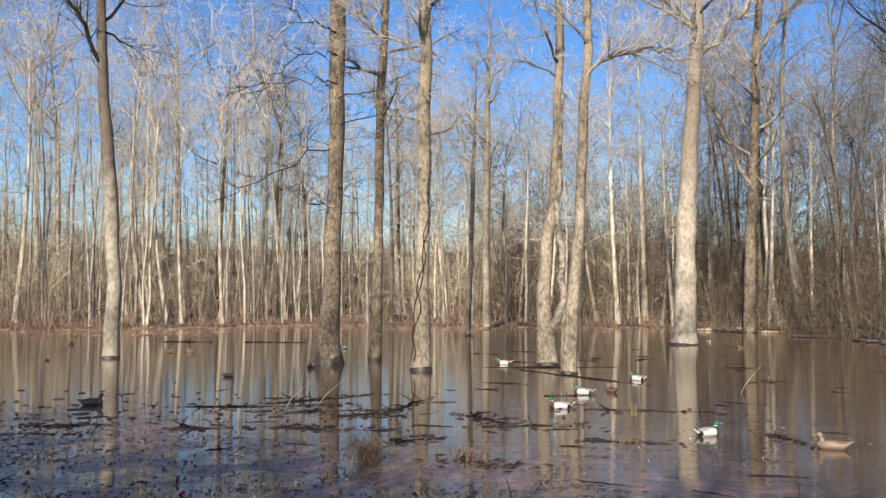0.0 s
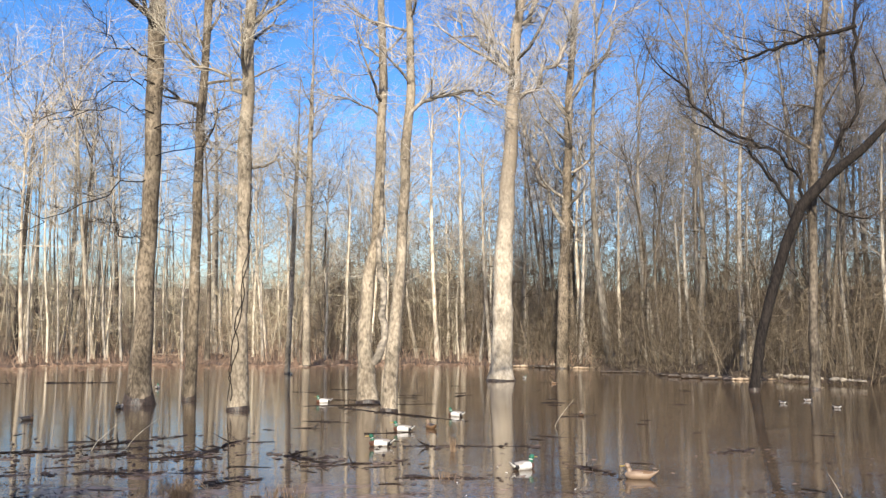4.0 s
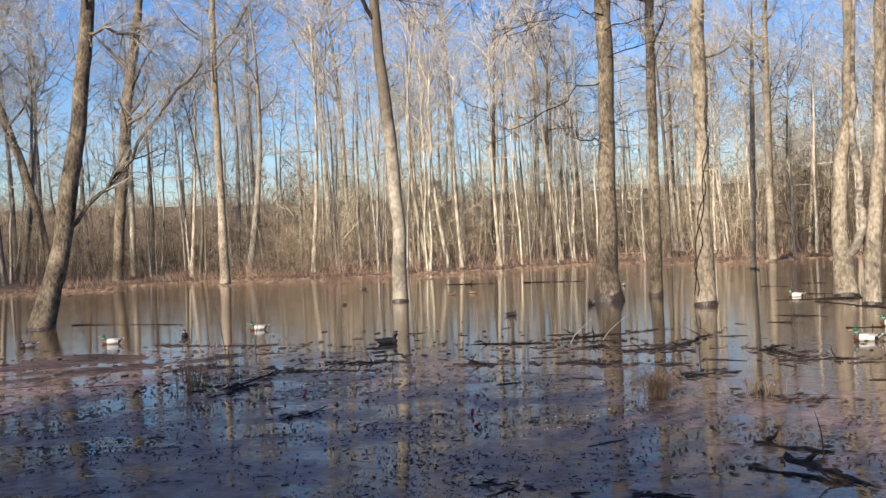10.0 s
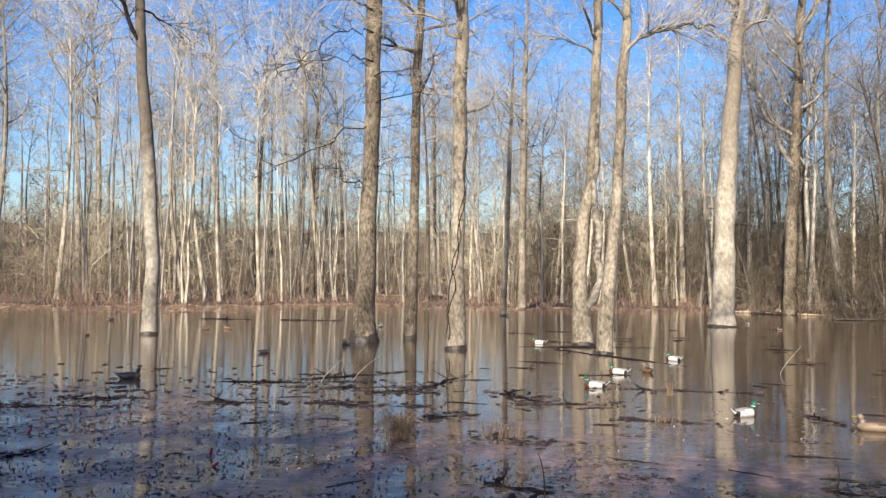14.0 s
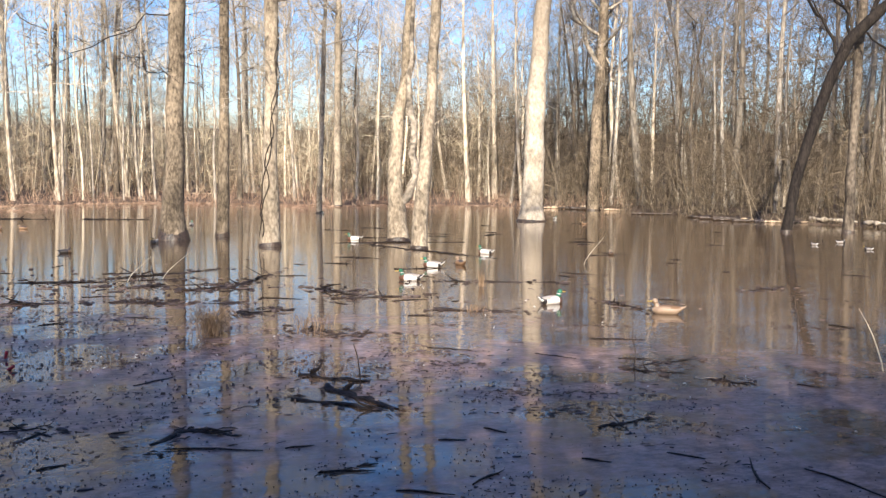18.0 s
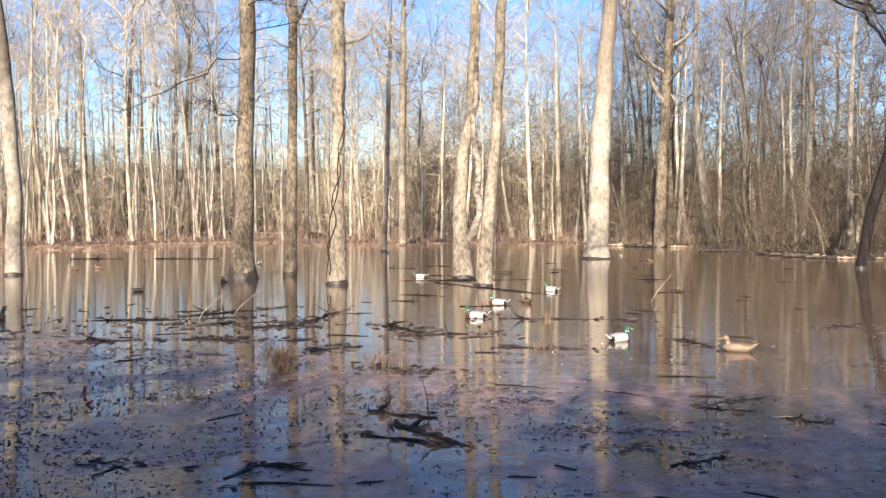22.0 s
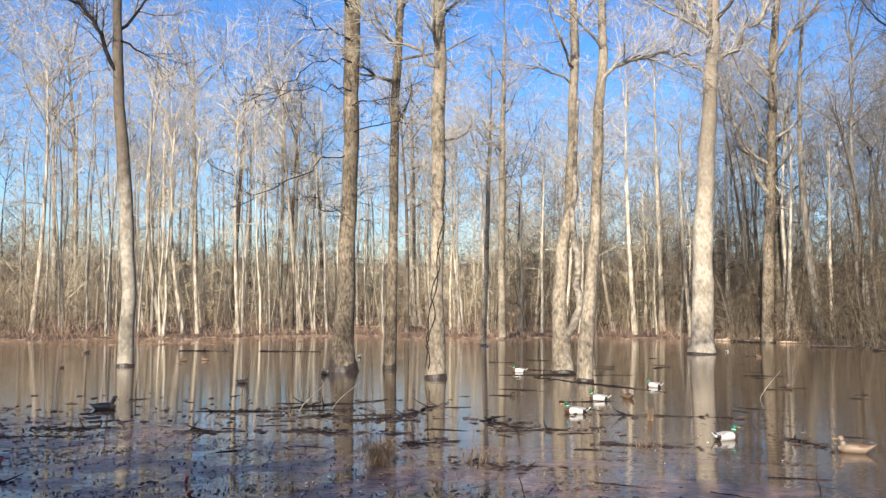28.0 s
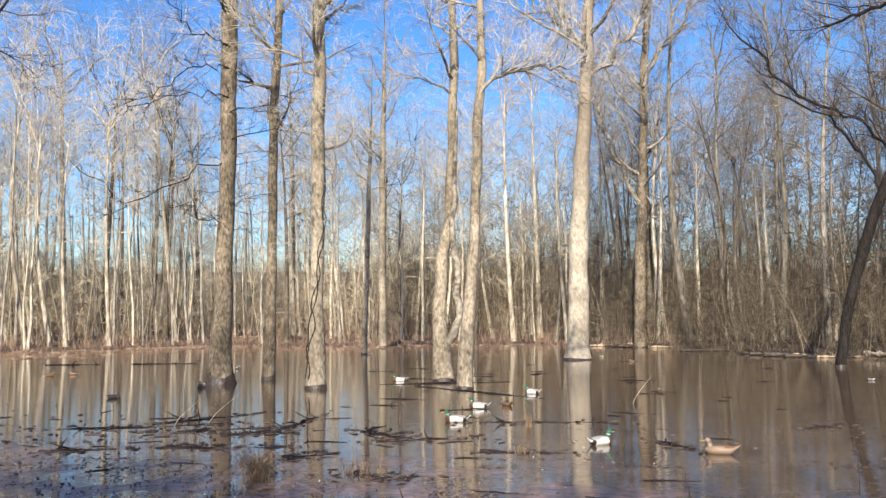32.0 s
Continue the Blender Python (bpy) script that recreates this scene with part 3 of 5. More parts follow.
flooded_tree(3.23, 20.70, [(0.0, 0.0, 0.223), (0.01, 0.37, 0.198), (0.02, 2.18, 0.149), (0.03, 3.77, 0.136), (0.04, 5.26, 0.155), (0.05, 7.91, 0.124), (0.11, 9.07, 0.12)],
             [[(0.02, 6.83, 0.049), (-0.6, 7.24, 0.043), (-1.21, 7.71, 0.037), (-1.69, 8.05, 0.025)], [(0.11, 8.43, 0.037), (0.36, 8.82, 0.031), (0.48, 9.35, 0.025)],
              [(0.04, 5.13, 0.037), (0.65, 5.4, 0.025), (0.97, 5.05, 0.019)]],
             BARK_TAN, TWIG_TAN, 19, 4, "bare tree with tan bark, vines and bushy shoots on its trunk", 7.0, 17, 2.3, 125, (2.6, 8.8), vines=2, wet=0.08, dark_limbs=BARK_LIMB, crook=0.09, long=2)
flooded_tree(6.43, 21.81, [(0.0, 0.0, 0.255), (-0.05, 0.5, 0.215), (-0.1, 1.56, 0.168), (-0.02, 2.9, 0.148), (0.16, 3.84, 0.121), (0.21, 5.62, 0.114), (0.3, 7.7, 0.107), (0.22, 9.81, 0.081)],
             [[(0.26, 6.86, 0.04), (-0.15, 7.07, 0.027), (-0.83, 7.27, 0.02)], [(-0.05, 0.65, 0.15), (0.18, 1.02, 0.125), (0.37, 1.5, 0.11), (0.33, 2.4, 0.1), (0.26, 3.4, 0.09), (0.24, 4.6, 0.07), (0.35, 6.4, 0.04)]],
             BARK_TAN, TWIG, 18, 5, "bare tree with a bent trunk and forked foot", 7.0, 15, 2.0, 18, (4, 9), wet=0.08, dark_limbs=BARK_LIMB)
flooded_tree(6.19, 19.43, [(0.0, 0.0, 0.169), (0.07, 1.33, 0.145), (0.18, 2.53, 0.121), (0.26, 3.98, 0.108), (0.36, 5.95, 0.105), (0.41, 7.7, 0.084), (0.36, 8.97, 0.072)],
             [[(0.38, 6.3, 0.054), (0.65, 6.67, 0.048), (1.14, 6.84, 0.042), (1.75, 6.9, 0.036), (2.24, 6.82, 0.024)]],
             BARK_TAN, TWIG, 16, 6, "slim leaning bare tree with one long arching limb", 6.5, 14, 1.8, 16, (4, 8.5), dark_limbs=BARK_LIMB)
flooded_tree(13.81, 30.59, [(0.0, 0.0, 0.44), (0.02, 0.35, 0.39), (0.06, 1.52, 0.357), (0.08, 3.49, 0.337), (0.16, 5.47, 0.297), (0.3, 7.48, 0.258), (0.45, 9.91, 0.218), (0.56, 12.38, 0.19), (0.75, 13.62, 0.119)],
             [[(0.49, 9.81, 0.119), (1.21, 10.4, 0.099), (1.82, 11.09, 0.089), (2.26, 11.79, 0.069), (2.53, 12.29, 0.05)],
              [(0.45, 10.53, 0.099), (0.12, 11.36, 0.089), (-0.48, 11.79, 0.079), (-1.18, 12.43, 0.059), (-1.78, 13.07, 0.04)],
              [(0.52, 11.35, 0.079), (-0.17, 12.09, 0.069), (-0.77, 12.84, 0.059), (-1.37, 13.48, 0.04)],
              [(0.55, 12.17, 0.139), (0.94, 12.78, 0.119), (1.31, 13.59, 0.099), (1.57, 14.83, 0.069)]],
             BARK_PALE, TWIG, 22, 7, "thick pale-barked bare tree with spreading limbs", 9.5, 22, 3.2, 14, (7, 12), flare=1.6, sprays=5, dark_limbs=BARK_LIMB, thin=0.75, crook=0.14, long=2)
flooded_tree(21.39, 40.43, [(0.0, 0.0, 0.27), (0.12, 4.13, 0.257), (0.34, 9.53, 0.203), (0.47, 13.65, 0.176), (0.81, 17.82, 0.135)],
             [[(0.21, 6.55, 0.135), (-0.61, 8.47, 0.121), (-1.26, 9.85, 0.108), (-1.7, 11.24, 0.081), (-1.9, 12.35, 0.054)],
              [(0.44, 12.27, 0.108), (1.22, 13.89, 0.094), (2.31, 15.49, 0.067), (2.86, 16.56, 0.04)]],
             BARK_BROWN, TWIG, 23, 8, "tall forked bare tree with grey-brown bark", 7.0, 26, 3.4, 26, (5, 12), sprays=5, dark_limbs=BARK_LIMB, crook=0.15, long=2)
flooded_tree(24.24, 44.55, [(0.0, 0.0, 0.18), (-0.01, 4.4, 0.15), (-0.07, 7.98, 0.12)], [], BARK_DULL, TWIG, 17, 9, "slim brown-barked bare tree at the water's edge", 6.0, 12, 2.2)
flooded_tree(7.83, 37.91, [(0.0, 0.0, 0.114), (0.09, 2.88, 0.103), (0.17, 6.07, 0.091), (0.24, 8.38, 0.069)], [], BARK_TAN, TWIG, 12, 10, "thin bare tree with pale bark in the water", 6.5, 12, 1.8, 5, (4, 7))
flooded_tree(10.38, 45.82, [(0.0, 0.0, 0.194), (-0.03, 4.25, 0.166), (0.01, 9.84, 0.139), (0.07, 13.25, 0.097)], [], BARK_TAN, TWIG, 19, 11, TAN, 9.0, 15, 2.6, 5, (6, 10))
flooded_tree(18.84, 23.47, [(0.0, 0.0, 0.151), (0.19, 1.35, 0.142), (0.52, 2.69, 0.151), (1.01, 4.36, 0.16), (1.5, 5.52, 0.17), (2.35, 6.4, 0.151), (3.23, 7.09, 0.124), (4.3, 8.3, 0.09)],
             [[(2.04, 6.13, 0.08), (2.52, 7.31, 0.071), (3.1, 8.1, 0.062), (3.08, 9.6, 0.062), (3.12, 10.78, 0.062), (3.2, 11.95, 0.044)],
              [(1.55, 5.62, 0.062), (1.28, 6.54, 0.053), (0.81, 7.1, 0.053), (0.02, 7.45, 0.053), (-0.95, 8.11, 0.053), (-1.58, 8.58, 0.044), (-1.94, 9.31, 0.044), (-2.78, 10.25, 0.027)],
              [(1.2, 4.8, 0.053), (1.03, 5.62, 0.053), (0.65, 6.4, 0.044), (-0.14, 7.38, 0.036), (-1.58, 8.23, 0.027)],
              [(3.12, 10.78, 0.071), (2.27, 10.62, 0.071), (1.33, 10.38, 0.062), (0.7, 10.18, 0.053), (-0.2, 9.97, 0.044)],
              [(1.89, 5.84, 0.036), (2.63, 5.15, 0.036), (3.19, 5.04, 0.027)]],
             BARK_DARK_SHADE, TWIG_DARK, 12.5, 12, "leaning tree, bark darkened for shade, with long crooked limbs over the water", 8.2, 6, 2.4, 6, (4, 7), lean_on=0.9, sprays=2, crook=0.1, long=1)
flooded_tree(20.67, 22.99, [(0.0, 0.0, 0.164), (0.02, 2.04, 0.128), (0.07, 4.76, 0.128), (0.19, 7.33, 0.128), (0.38, 9.05, 0.11), (0.61, 11.65, 0.091)],
             [], BARK_DULL, TWIG_DARK, 18, 13, DULL, 6.5, 13, 2.4, 8, (4, 8))
flooded_tree(-11.16, 19.96, [(0.0, 0.0, 0.283), (0.37, 1.26, 0.202), (0.67, 2.75, 0.202), (0.95, 4.51, 0.175), (1.16, 6.02, 0.161), (1.28, 7.28, 0.148)],
             [[(0.62, 2.1, 0.061), (1.33, 2.92, 0.054), (1.83, 3.49, 0.054), (2.47, 4.38, 0.047), (3.19, 5.41, 0.04), (3.78, 6.0, 0.027)],
              [(1.22, 6.53, 0.054), (1.66, 6.67, 0.04), (2.2, 6.55, 0.034), (2.49, 6.3, 0.02)]],
             BARK_BROWN, TWIG, 16, 14, "leaning bare tree with brown bark and a slanting limb", 6.5, 12, 2.4, 6, (3, 7))
flooded_tree(-22.62, 48.47, [(0.0, 0.0, 0.268), (0.24, 3.04, 0.268), (0.54, 6.02, 0.3), (0.89, 9.61, 0.28), (1.47, 13.21, 0.25), (1.72, 15.02, 0.2)],
             [], BARK_BROWN, TWIG, 22, 15, DULL, 7.0, 16, 3.4, 10, (5, 9))
flooded_tree(-14.33, 41.44, [(0.0, 0.0, 0.233), (-0.02, 3.13, 0.181), (-0.07, 6.4, 0.155), (-0.11, 9.67, 0.142), (-0.05, 12.68, 0.129)],
             [[(-0.07, 10.42, 0.065), (0.74, 11.18, 0.065), (1.67, 12.7, 0.052)]], BARK_TAN, TWIG, 20, 16, TAN, 8.0, 16, 2.8, 5, (6, 10))
flooded_tree(-4.02, 25.49, [(0.0, 0.0, 0.205), (0.03, 1.41, 0.182), (-0.01, 3.09, 0.175), (-0.1, 4.45, 0.175), (-0.24, 5.82, 0.152), (-0.33, 7.34, 0.137), (-0.4, 8.1, 0.13)],
             [[(-0.36, 7.5, 0.069), (-0.81, 8.43, 0.061), (-1.16, 9.02, 0.053), (-1.66, 9.38, 0.038)], [(-0.32, 8.37, 0.038), (0.28, 8.15, 0.023)]],
             BARK_TWO, TWIG_DARK, 17, 17, "pale-barked bare tree with a curved trunk in the water", 8.3, 12, 2.2, 3, (5, 8), dark_limbs=BARK_DARK_SHADE)
flooded_tree(-23.88, 53.34, [(0.0, 0.0, 0.189), (0.08, 4.79, 0.155), (0.05, 7.73, 0.138)], [], BARK_PALE, TWIG, 18, 18, "slim pale bare tree at the water's edge", 8.0, 12, 2.4)

flooded_tree(-26.95, 49.75, [(0.0, 0.0, 0.217), (-0.16, 1.71, 0.217), (-0.48, 3.57, 0.217), (-1.08, 6.03, 0.225), (-1.81, 8.47, 0.22), (-2.48, 10.43, 0.2)], [], BARK_BROWN, TWIG, 19, 19,
             "leaning bare tree with brown bark on the bank", 7.5, 13, 3.0, 6, (4, 9))

# ---- the wood behind the bank ----
# height, radius, first bough, reach, steepness
SIZES = [(19, 0.14, 5, 3.4, 1.0), (16, 0.11, 4, 3.0, 1.2), (20, 0.165, 7, 3.6, 0.8), (14, 0.085, 3, 2.4, 1.3), (18, 0.125, 6, 3.2, 1.0), (21, 0.165, 8, 3.8, 0.9),
         (17, 0.115, 4, 3.0, 1.2), (20, 0.14, 6, 3.2, 1.0), (15, 0.09, 3.5, 2.6, 1.3), (19, 0.13, 5, 3.4, 1.1), (13, 0.075, 2.5, 2.2, 1.4), (22, 0.18, 8, 4.0, 0.8)]
KINDS = []
for k in range(17):
    pale = k % 3 != 2
    dim = k >= 12
    height, r, first, reach, narrow = SIZES[k % 12]
    t = wood_tree(100 + k, height, r, BARK_DULL if k in (2, 8, 13, 15) else BARK_GREY if dim else BARK_FAR if pale else BARK_GREY, TWIG_DIM if dim else TWIG_TAN if k % 2 else TWIG, first, reach, narrow, 1.15 if dim else 1.3)
    tagged(t, "leafless tree with dull grey bark and dim twigs" if dim else "slender leafless tree with pale trunk and hazy twigs" if pale else "slender leafless tree with brown trunk and grey twigs",
           "tree", "wood along the far bank")
    KINDS.append([t, r, False])


def plant(kind, x, y, size, rnd):
    m = pose(x, y, ground_z(x, y), rnd.uniform(-2, 2), rnd.uniform(-2, 2), rnd.uniform(0, 360)) @ Matrix.Scale(size, 4)
    slot = KINDS[kind]
    if slot[2]:
        copy_thing(slot[0], m)
    else:
        slot[0].matrix_basis, slot[2] = m, True


rnd = random.Random(31)
# trunks that stand out along the bank: place and radius
BANK = [(-33.8, 58.0, 0.24), (-32.2, 58.4, 0.16), (-32.5, 65.4, 0.17), (-26.2, 61.8, 0.16), (-27.1, 69.9, 0.18), (-21.6, 65.3, 0.18), (-19.9, 65.7, 0.20),
        (-12.9, 62.5, 0.15), (-8.4, 74.5, 0.15), (-6.4, 70.1, 0.27), (-3.4, 60.3, 0.20), (-1.3, 65.5, 0.12), (-0.6, 64.4, 0.17), (1.6, 67.2, 0.12),
        (2.3, 62.8, 0.17), (5.3, 62.6, 0.09), (6.6, 53.3, 0.16), (8.2, 63.7, 0.19), (9.5, 50.8, 0.12), (18.4, 52.5, 0.11),
        (18.4, 49.1, 0.15), (20.9, 51.4, 0.15), (20.3, 46.2, 0.13), (24.3, 48.8, 0.10), (24.1, 42.7, 0.13), (25.6, 42.1, 0.12),
        (25.2, 39.6, 0.11), (24.3, 36.2, 0.09), (27.8, 38.6, 0.20), (31.0, 41.7, 0.12), (30.0, 37.7, 0.10), (28.1, 34.7, 0.11), (31.2, 37.2, 0.09), (30.9, 33.5, 0.11)]
for x, y, r in BANK:
    k = min(range(12) if x < 22 else (0, 4, 12, 13, 14, 15, 16), key=lambda i: abs(KINDS[i][1] - r * 1.0) + rnd.random() * 0.04)
    plant(k, x, y, min(max(r / KINDS[k][1], 0.8), 1.2), rnd)
for _ in range(195):
    b = rnd.uniform(-44, 60)
    near = shore(b) + 1.5
    r = near + (88 - near) * rnd.random() ** 1.4
    a = radians(b)
    kind = 12 + rnd.randrange(5) if rnd.random() < ((b - 8) / 22 if b > -8 else 0.5) else rnd.randrange(12)
    plant(kind, math.sin(a) * r, math.cos(a) * r, rnd.uniform(0.8, 1.15) * (0.76 if 1 < b < 25 else 1), rnd)
# slim poles crowding between them, too many to count
POLES = Soup()
POLES.twig_slot = 2
for k in range(150):
    b = rnd.uniform(-14, 31) if k < 80 else rnd.uniform(-46, -6)
    r = shore(b) + 0.8 + 26 * rnd.random() ** 1.4
    x, y = math.sin(radians(b)) * r, math.cos(radians(b)) * r
    h, base, g = rnd.uniform(9, 15 if k < 80 else 18), Vector((x, y, ground_z(x, y) - 0.2)), rnd.uniform(0.045, 0.085)
    lean = Vector((rnd.gauss(0, 0.05), rnd.gauss(0, 0.05), 1))
    line = [base + lean * h * i / 6 + (jitter(rnd, 0.1) if i else Vector()) for i in range(7)]
    POLES.tube(line, [g * (1.15 - 0.16 * i) for i in range(7)], 6, mat=k % 2 if k < 80 else 1)
    out = [None, POLES, POLES, POLES]
    for _ in range(6):
        f = rnd.uniform(2.4, 5.9)
        a = rnd.uniform(0, 6.283)
        bough(rnd, line[int(f)].lerp(line[int(f) + 1], f % 1), Vector((math.cos(a), math.sin(a), rnd.uniform(0.5, 2.2))).normalized(), rnd.uniform(0.9, 2.2), 0.02, 1, out, 0.06, 0.36, (6, 7), fat=1.25)
tagged(part("pole_trees", POLES, [BARK_WHITE, BARK_GREY, TWIG_TAN]), "slim leafless pole trees with pale bark crowding the wood", "trees", kind="stuff")
for _ in range(46):
    b = rnd.uniform(24, 60)
    r = shore(b) + 1.5 + 34 * rnd.random() ** 1.4
    plant(12 + rnd.randrange(5), math.sin(radians(b)) * r, math.cos(radians(b)) * r, rnd.uniform(0.7, 1.05), rnd)
# unseen trees behind, put there to shade the near water
for _ in range(14):
    a = radians(rnd.uniform(150, 262))
    r = rnd.uniform(9, 24)
    plant(rnd.randrange(12), math.sin(a) * r, math.cos(a) * r, rnd.uniform(0.6, 0.95), rnd)

# more unseen trees, added to darken the water to right and left
for _ in range(9):
    plant(rnd.choice((0, 2, 4, 5, 7, 9)), rnd.uniform(2, 14), rnd.uniform(-13, -6), rnd.uniform(0.85, 1.0), rnd)
for _ in range(8):
    a, r = radians(rnd.uniform(232, 262)), rnd.uniform(12, 30)
    plant(rnd.choice((0, 2, 4, 5, 7, 9)), math.sin(a) * r, math.cos(a) * r, rnd.uniform(0.8, 1.0), rnd)

# ---- undergrowth, saplings, reeds ----
def thicket(name, count, place, height, r, twigs, mat, label, category, seed, lean=0.2):
    rnd = random.Random(seed)
    s = Soup()
    for _ in range(count):
        x, y = place(rnd)
        h = height(rnd, x, y)
        p = Vector((x, y, ground_z(x, y) - 0.05))
        d = Vector((rnd.gauss(0, lean), rnd.gauss(0, lean), 1)).normalized()
        mid = p + d * h * 0.5 + jitter(rnd, 0.04 * h)
        top = p + d * h + jitter(rnd, 0.1 * h)
        rr = r * rnd.uniform(0.5, 1.4)
        if h < 1.4:
            s.spike(p, top, rr)
            mid = p.lerp(top, 0.5)
        else:
            s.tube([p, mid, top], [rr, rr * 0.7, rr * 0.25], 3)
        for _ in range(twigs):
            f = rnd.uniform(0.25, 1)
            q = p.lerp(mid, f * 2) if f < 0.5 else mid.lerp(top, f * 2 - 1)
            e = q + (d * rnd.uniform(0.2, 0.9) + jitter(rnd, 0.7)) * h * rnd.uniform(0.12, 0.28)
            s.spike(q, e, rr * 0.55)
    ob = part(name, s, mat)
    return tagged(ob, label, category, kind="stuff")


def shrubs(name, count, place, height, r, boughs, twigs, mat, label, category, seed, lean=0.12, wide=0.36, fat=1.0, crook=0.08):
    """Bushy leafless stems: a crooked stem, side branches all the way up, and fine twigs on each."""
    rnd = random.Random(seed)
    s = Soup()
    for _ in range(count):
        x, y = place(rnd)
        h = height(rnd, x, y)
        p = Vector((x, y, ground_z(x, y) - 0.05))
        d = Vector((rnd.gauss(0, lean), rnd.gauss(0, lean), 1)).normalized()
        rr = r * rnd.uniform(0.5, 1.4)
        pts = [p] + [p + d * h * f + jitter(rnd, crook * h * f) for f in (0.35, 0.7, 1.0)]
        s.tube(pts, [rr, rr * 0.8, rr * 0.5, rr * 0.15], 3)
        for _ in range(boughs):
            f = rnd.uniform(0.12, 0.98) * 3
            i = min(int(f), 2)
            q = pts[i].lerp(pts[i + 1], f - i)
            a = rnd.uniform(0, 6.283)
            o = Vector((math.cos(a), math.sin(a), rnd.uniform(-0.1, 1.2))).normalized()
            e = q + o * h * wide * rnd.uniform(0.4, 1.0) * (1.15 - 0.25 * f)
            s.sliver(q, e, rr * 0.42 * fat)
            for _ in range(twigs):
                c = q.lerp(e, rnd.uniform(0.2, 1.0))
                s.sliver(c, c + (o * rnd.uniform(0.1, 0.8) + jitter(rnd, 0.65) + Vector((0, 0, 0.35))) * (e - q).length * rnd.uniform(0.3, 0.6), rr * 0.24 * fat)
    return tagged(part(name, s, mat), label, category, kind="stuff")


def belt(lo, hi, b0, b1, power=1.0):
    def place(rnd):
        b = rnd.uniform(b0, b1)
        r = shore(b) + lo + (hi - lo) * rnd.random() ** power
        return math.sin(radians(b)) * r, math.cos(radians(b)) * r
    return place


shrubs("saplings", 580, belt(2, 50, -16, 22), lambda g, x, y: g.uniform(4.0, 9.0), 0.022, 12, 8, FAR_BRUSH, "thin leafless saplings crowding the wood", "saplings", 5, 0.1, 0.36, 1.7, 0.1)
# on the shaded banks, dimmer stem colours stand in for the shade
shrubs("dim_saplings", 330, belt(1.5, 45, -48, -13), lambda g, x, y: g.uniform(3.0, 8.5), 0.022, 12, 8, DEEP_WOOD, "grey-brown leafless saplings behind the shaded bank, coloured dimmer for it", "saplings", 25, 0.12, 0.36, 1.6, 0.1)
shrubs("dim_saplings", 1000, belt(0.8, 40, 14, 62), lambda g, x, y: 2.5 + 8.0 * g.random() ** 1.2, 0.02, 13, 8, SHADE_BRUSH, "leafless saplings behind the bank, dimmed in colour for shade", "saplings", 15, 0.16, 0.36, 1.4, 0.1)
shrubs("brush", 1350, belt(1.5, 40, -17, 25), lambda g, x, y: g.uniform(0.8, 3.6), 0.013, 8, 5, BRUSH, "brown leafless brush under the trees", "brush", 6, 0.35, 0.55, 1.6, 0.12)
shrubs("dim_brush", 1300, belt(0.5, 14, -48, -13), lambda g, x, y: g.uniform(0.5, 3.8), 0.013, 7, 5, SHADE_BRUSH, "brown brush on the shaded bank, its shade put into the colour", "brush", 16, 0.35)
thicket("low_brush", 4200, belt(-0.5, 6.5, -30, 30, 1.3), lambda g, x, y: g.uniform(0.2, 1.2) * (0.15 + 1.2 * max(0.0, 0.45 + noise.noise(Vector((x * 0.35, y * 0.35, 4))))), 0.015, 5, LOW_BRUSH, "tangled reddish-brown brush and dead stems on the bank", "brush", 17, 0.5)
shrubs("shore_brush", 1250, belt(-0.9, 12, 24, 62, 1.5), lambda g, x, y: 0.35 + 4.2 * g.random() ** 1.3, 0.012, 11, 7, SHADE_BRUSH, "dense brown bushes along the bank, darkened in colour for shade", "brush", 7, 0.2, 0.42, 1.3, 0.14)
thicket("reeds", 4500, belt(-0.6, 3.0, -46, 9), lambda g, x, y: g.uniform(0.06, 0.34) * max(0.12, 0.45 + 2.2 * noise.noise(Vector((x * 0.22, y * 0.22, 9)))), 0.013, 0, REED, "dry reddish-brown reeds edging the water", "reeds", 8, 0.6)
thicket("shore_litter", 2400, belt(-0.9, 2.6, 24, 62), lambda g, x, y: g.uniform(0.12, 0.6), 0.012, 4, SHADE_BRUSH, "dead stems and litter along the bank, darkened in colour for shade", "brush", 18, 0.9)
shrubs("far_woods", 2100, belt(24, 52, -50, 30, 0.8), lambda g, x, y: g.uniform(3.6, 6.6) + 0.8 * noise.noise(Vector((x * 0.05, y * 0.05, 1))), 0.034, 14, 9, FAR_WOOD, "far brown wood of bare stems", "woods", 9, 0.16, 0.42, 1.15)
shrubs("deep_woods", 1000, belt(8, 50, 12, 64, 0.9), lambda g, x, y: 4.5 + 7.0 * g.random() ** 1.3, 0.03, 13, 8, DEEP_WOOD, "deep grey-brown wood of bare stems behind the bank", "woods", 19, 0.12, 0.34, 1.4, 0.1)


# unseen thicket, added only to keep the sun off the near water
def behind(g):
    a, r = radians(g.uniform(148, 275)), g.uniform(5.0, 9.5)
    return math.sin(a) * r, math.cos(a) * r


thicket("bank_thicket", 1300, behind, lambda g, x, y: g.uniform(4.0, 7.2), 0.06, 22, BRUSH, "tall unseen thicket added behind the camera to shade the water", "brush", 10, 0.06)


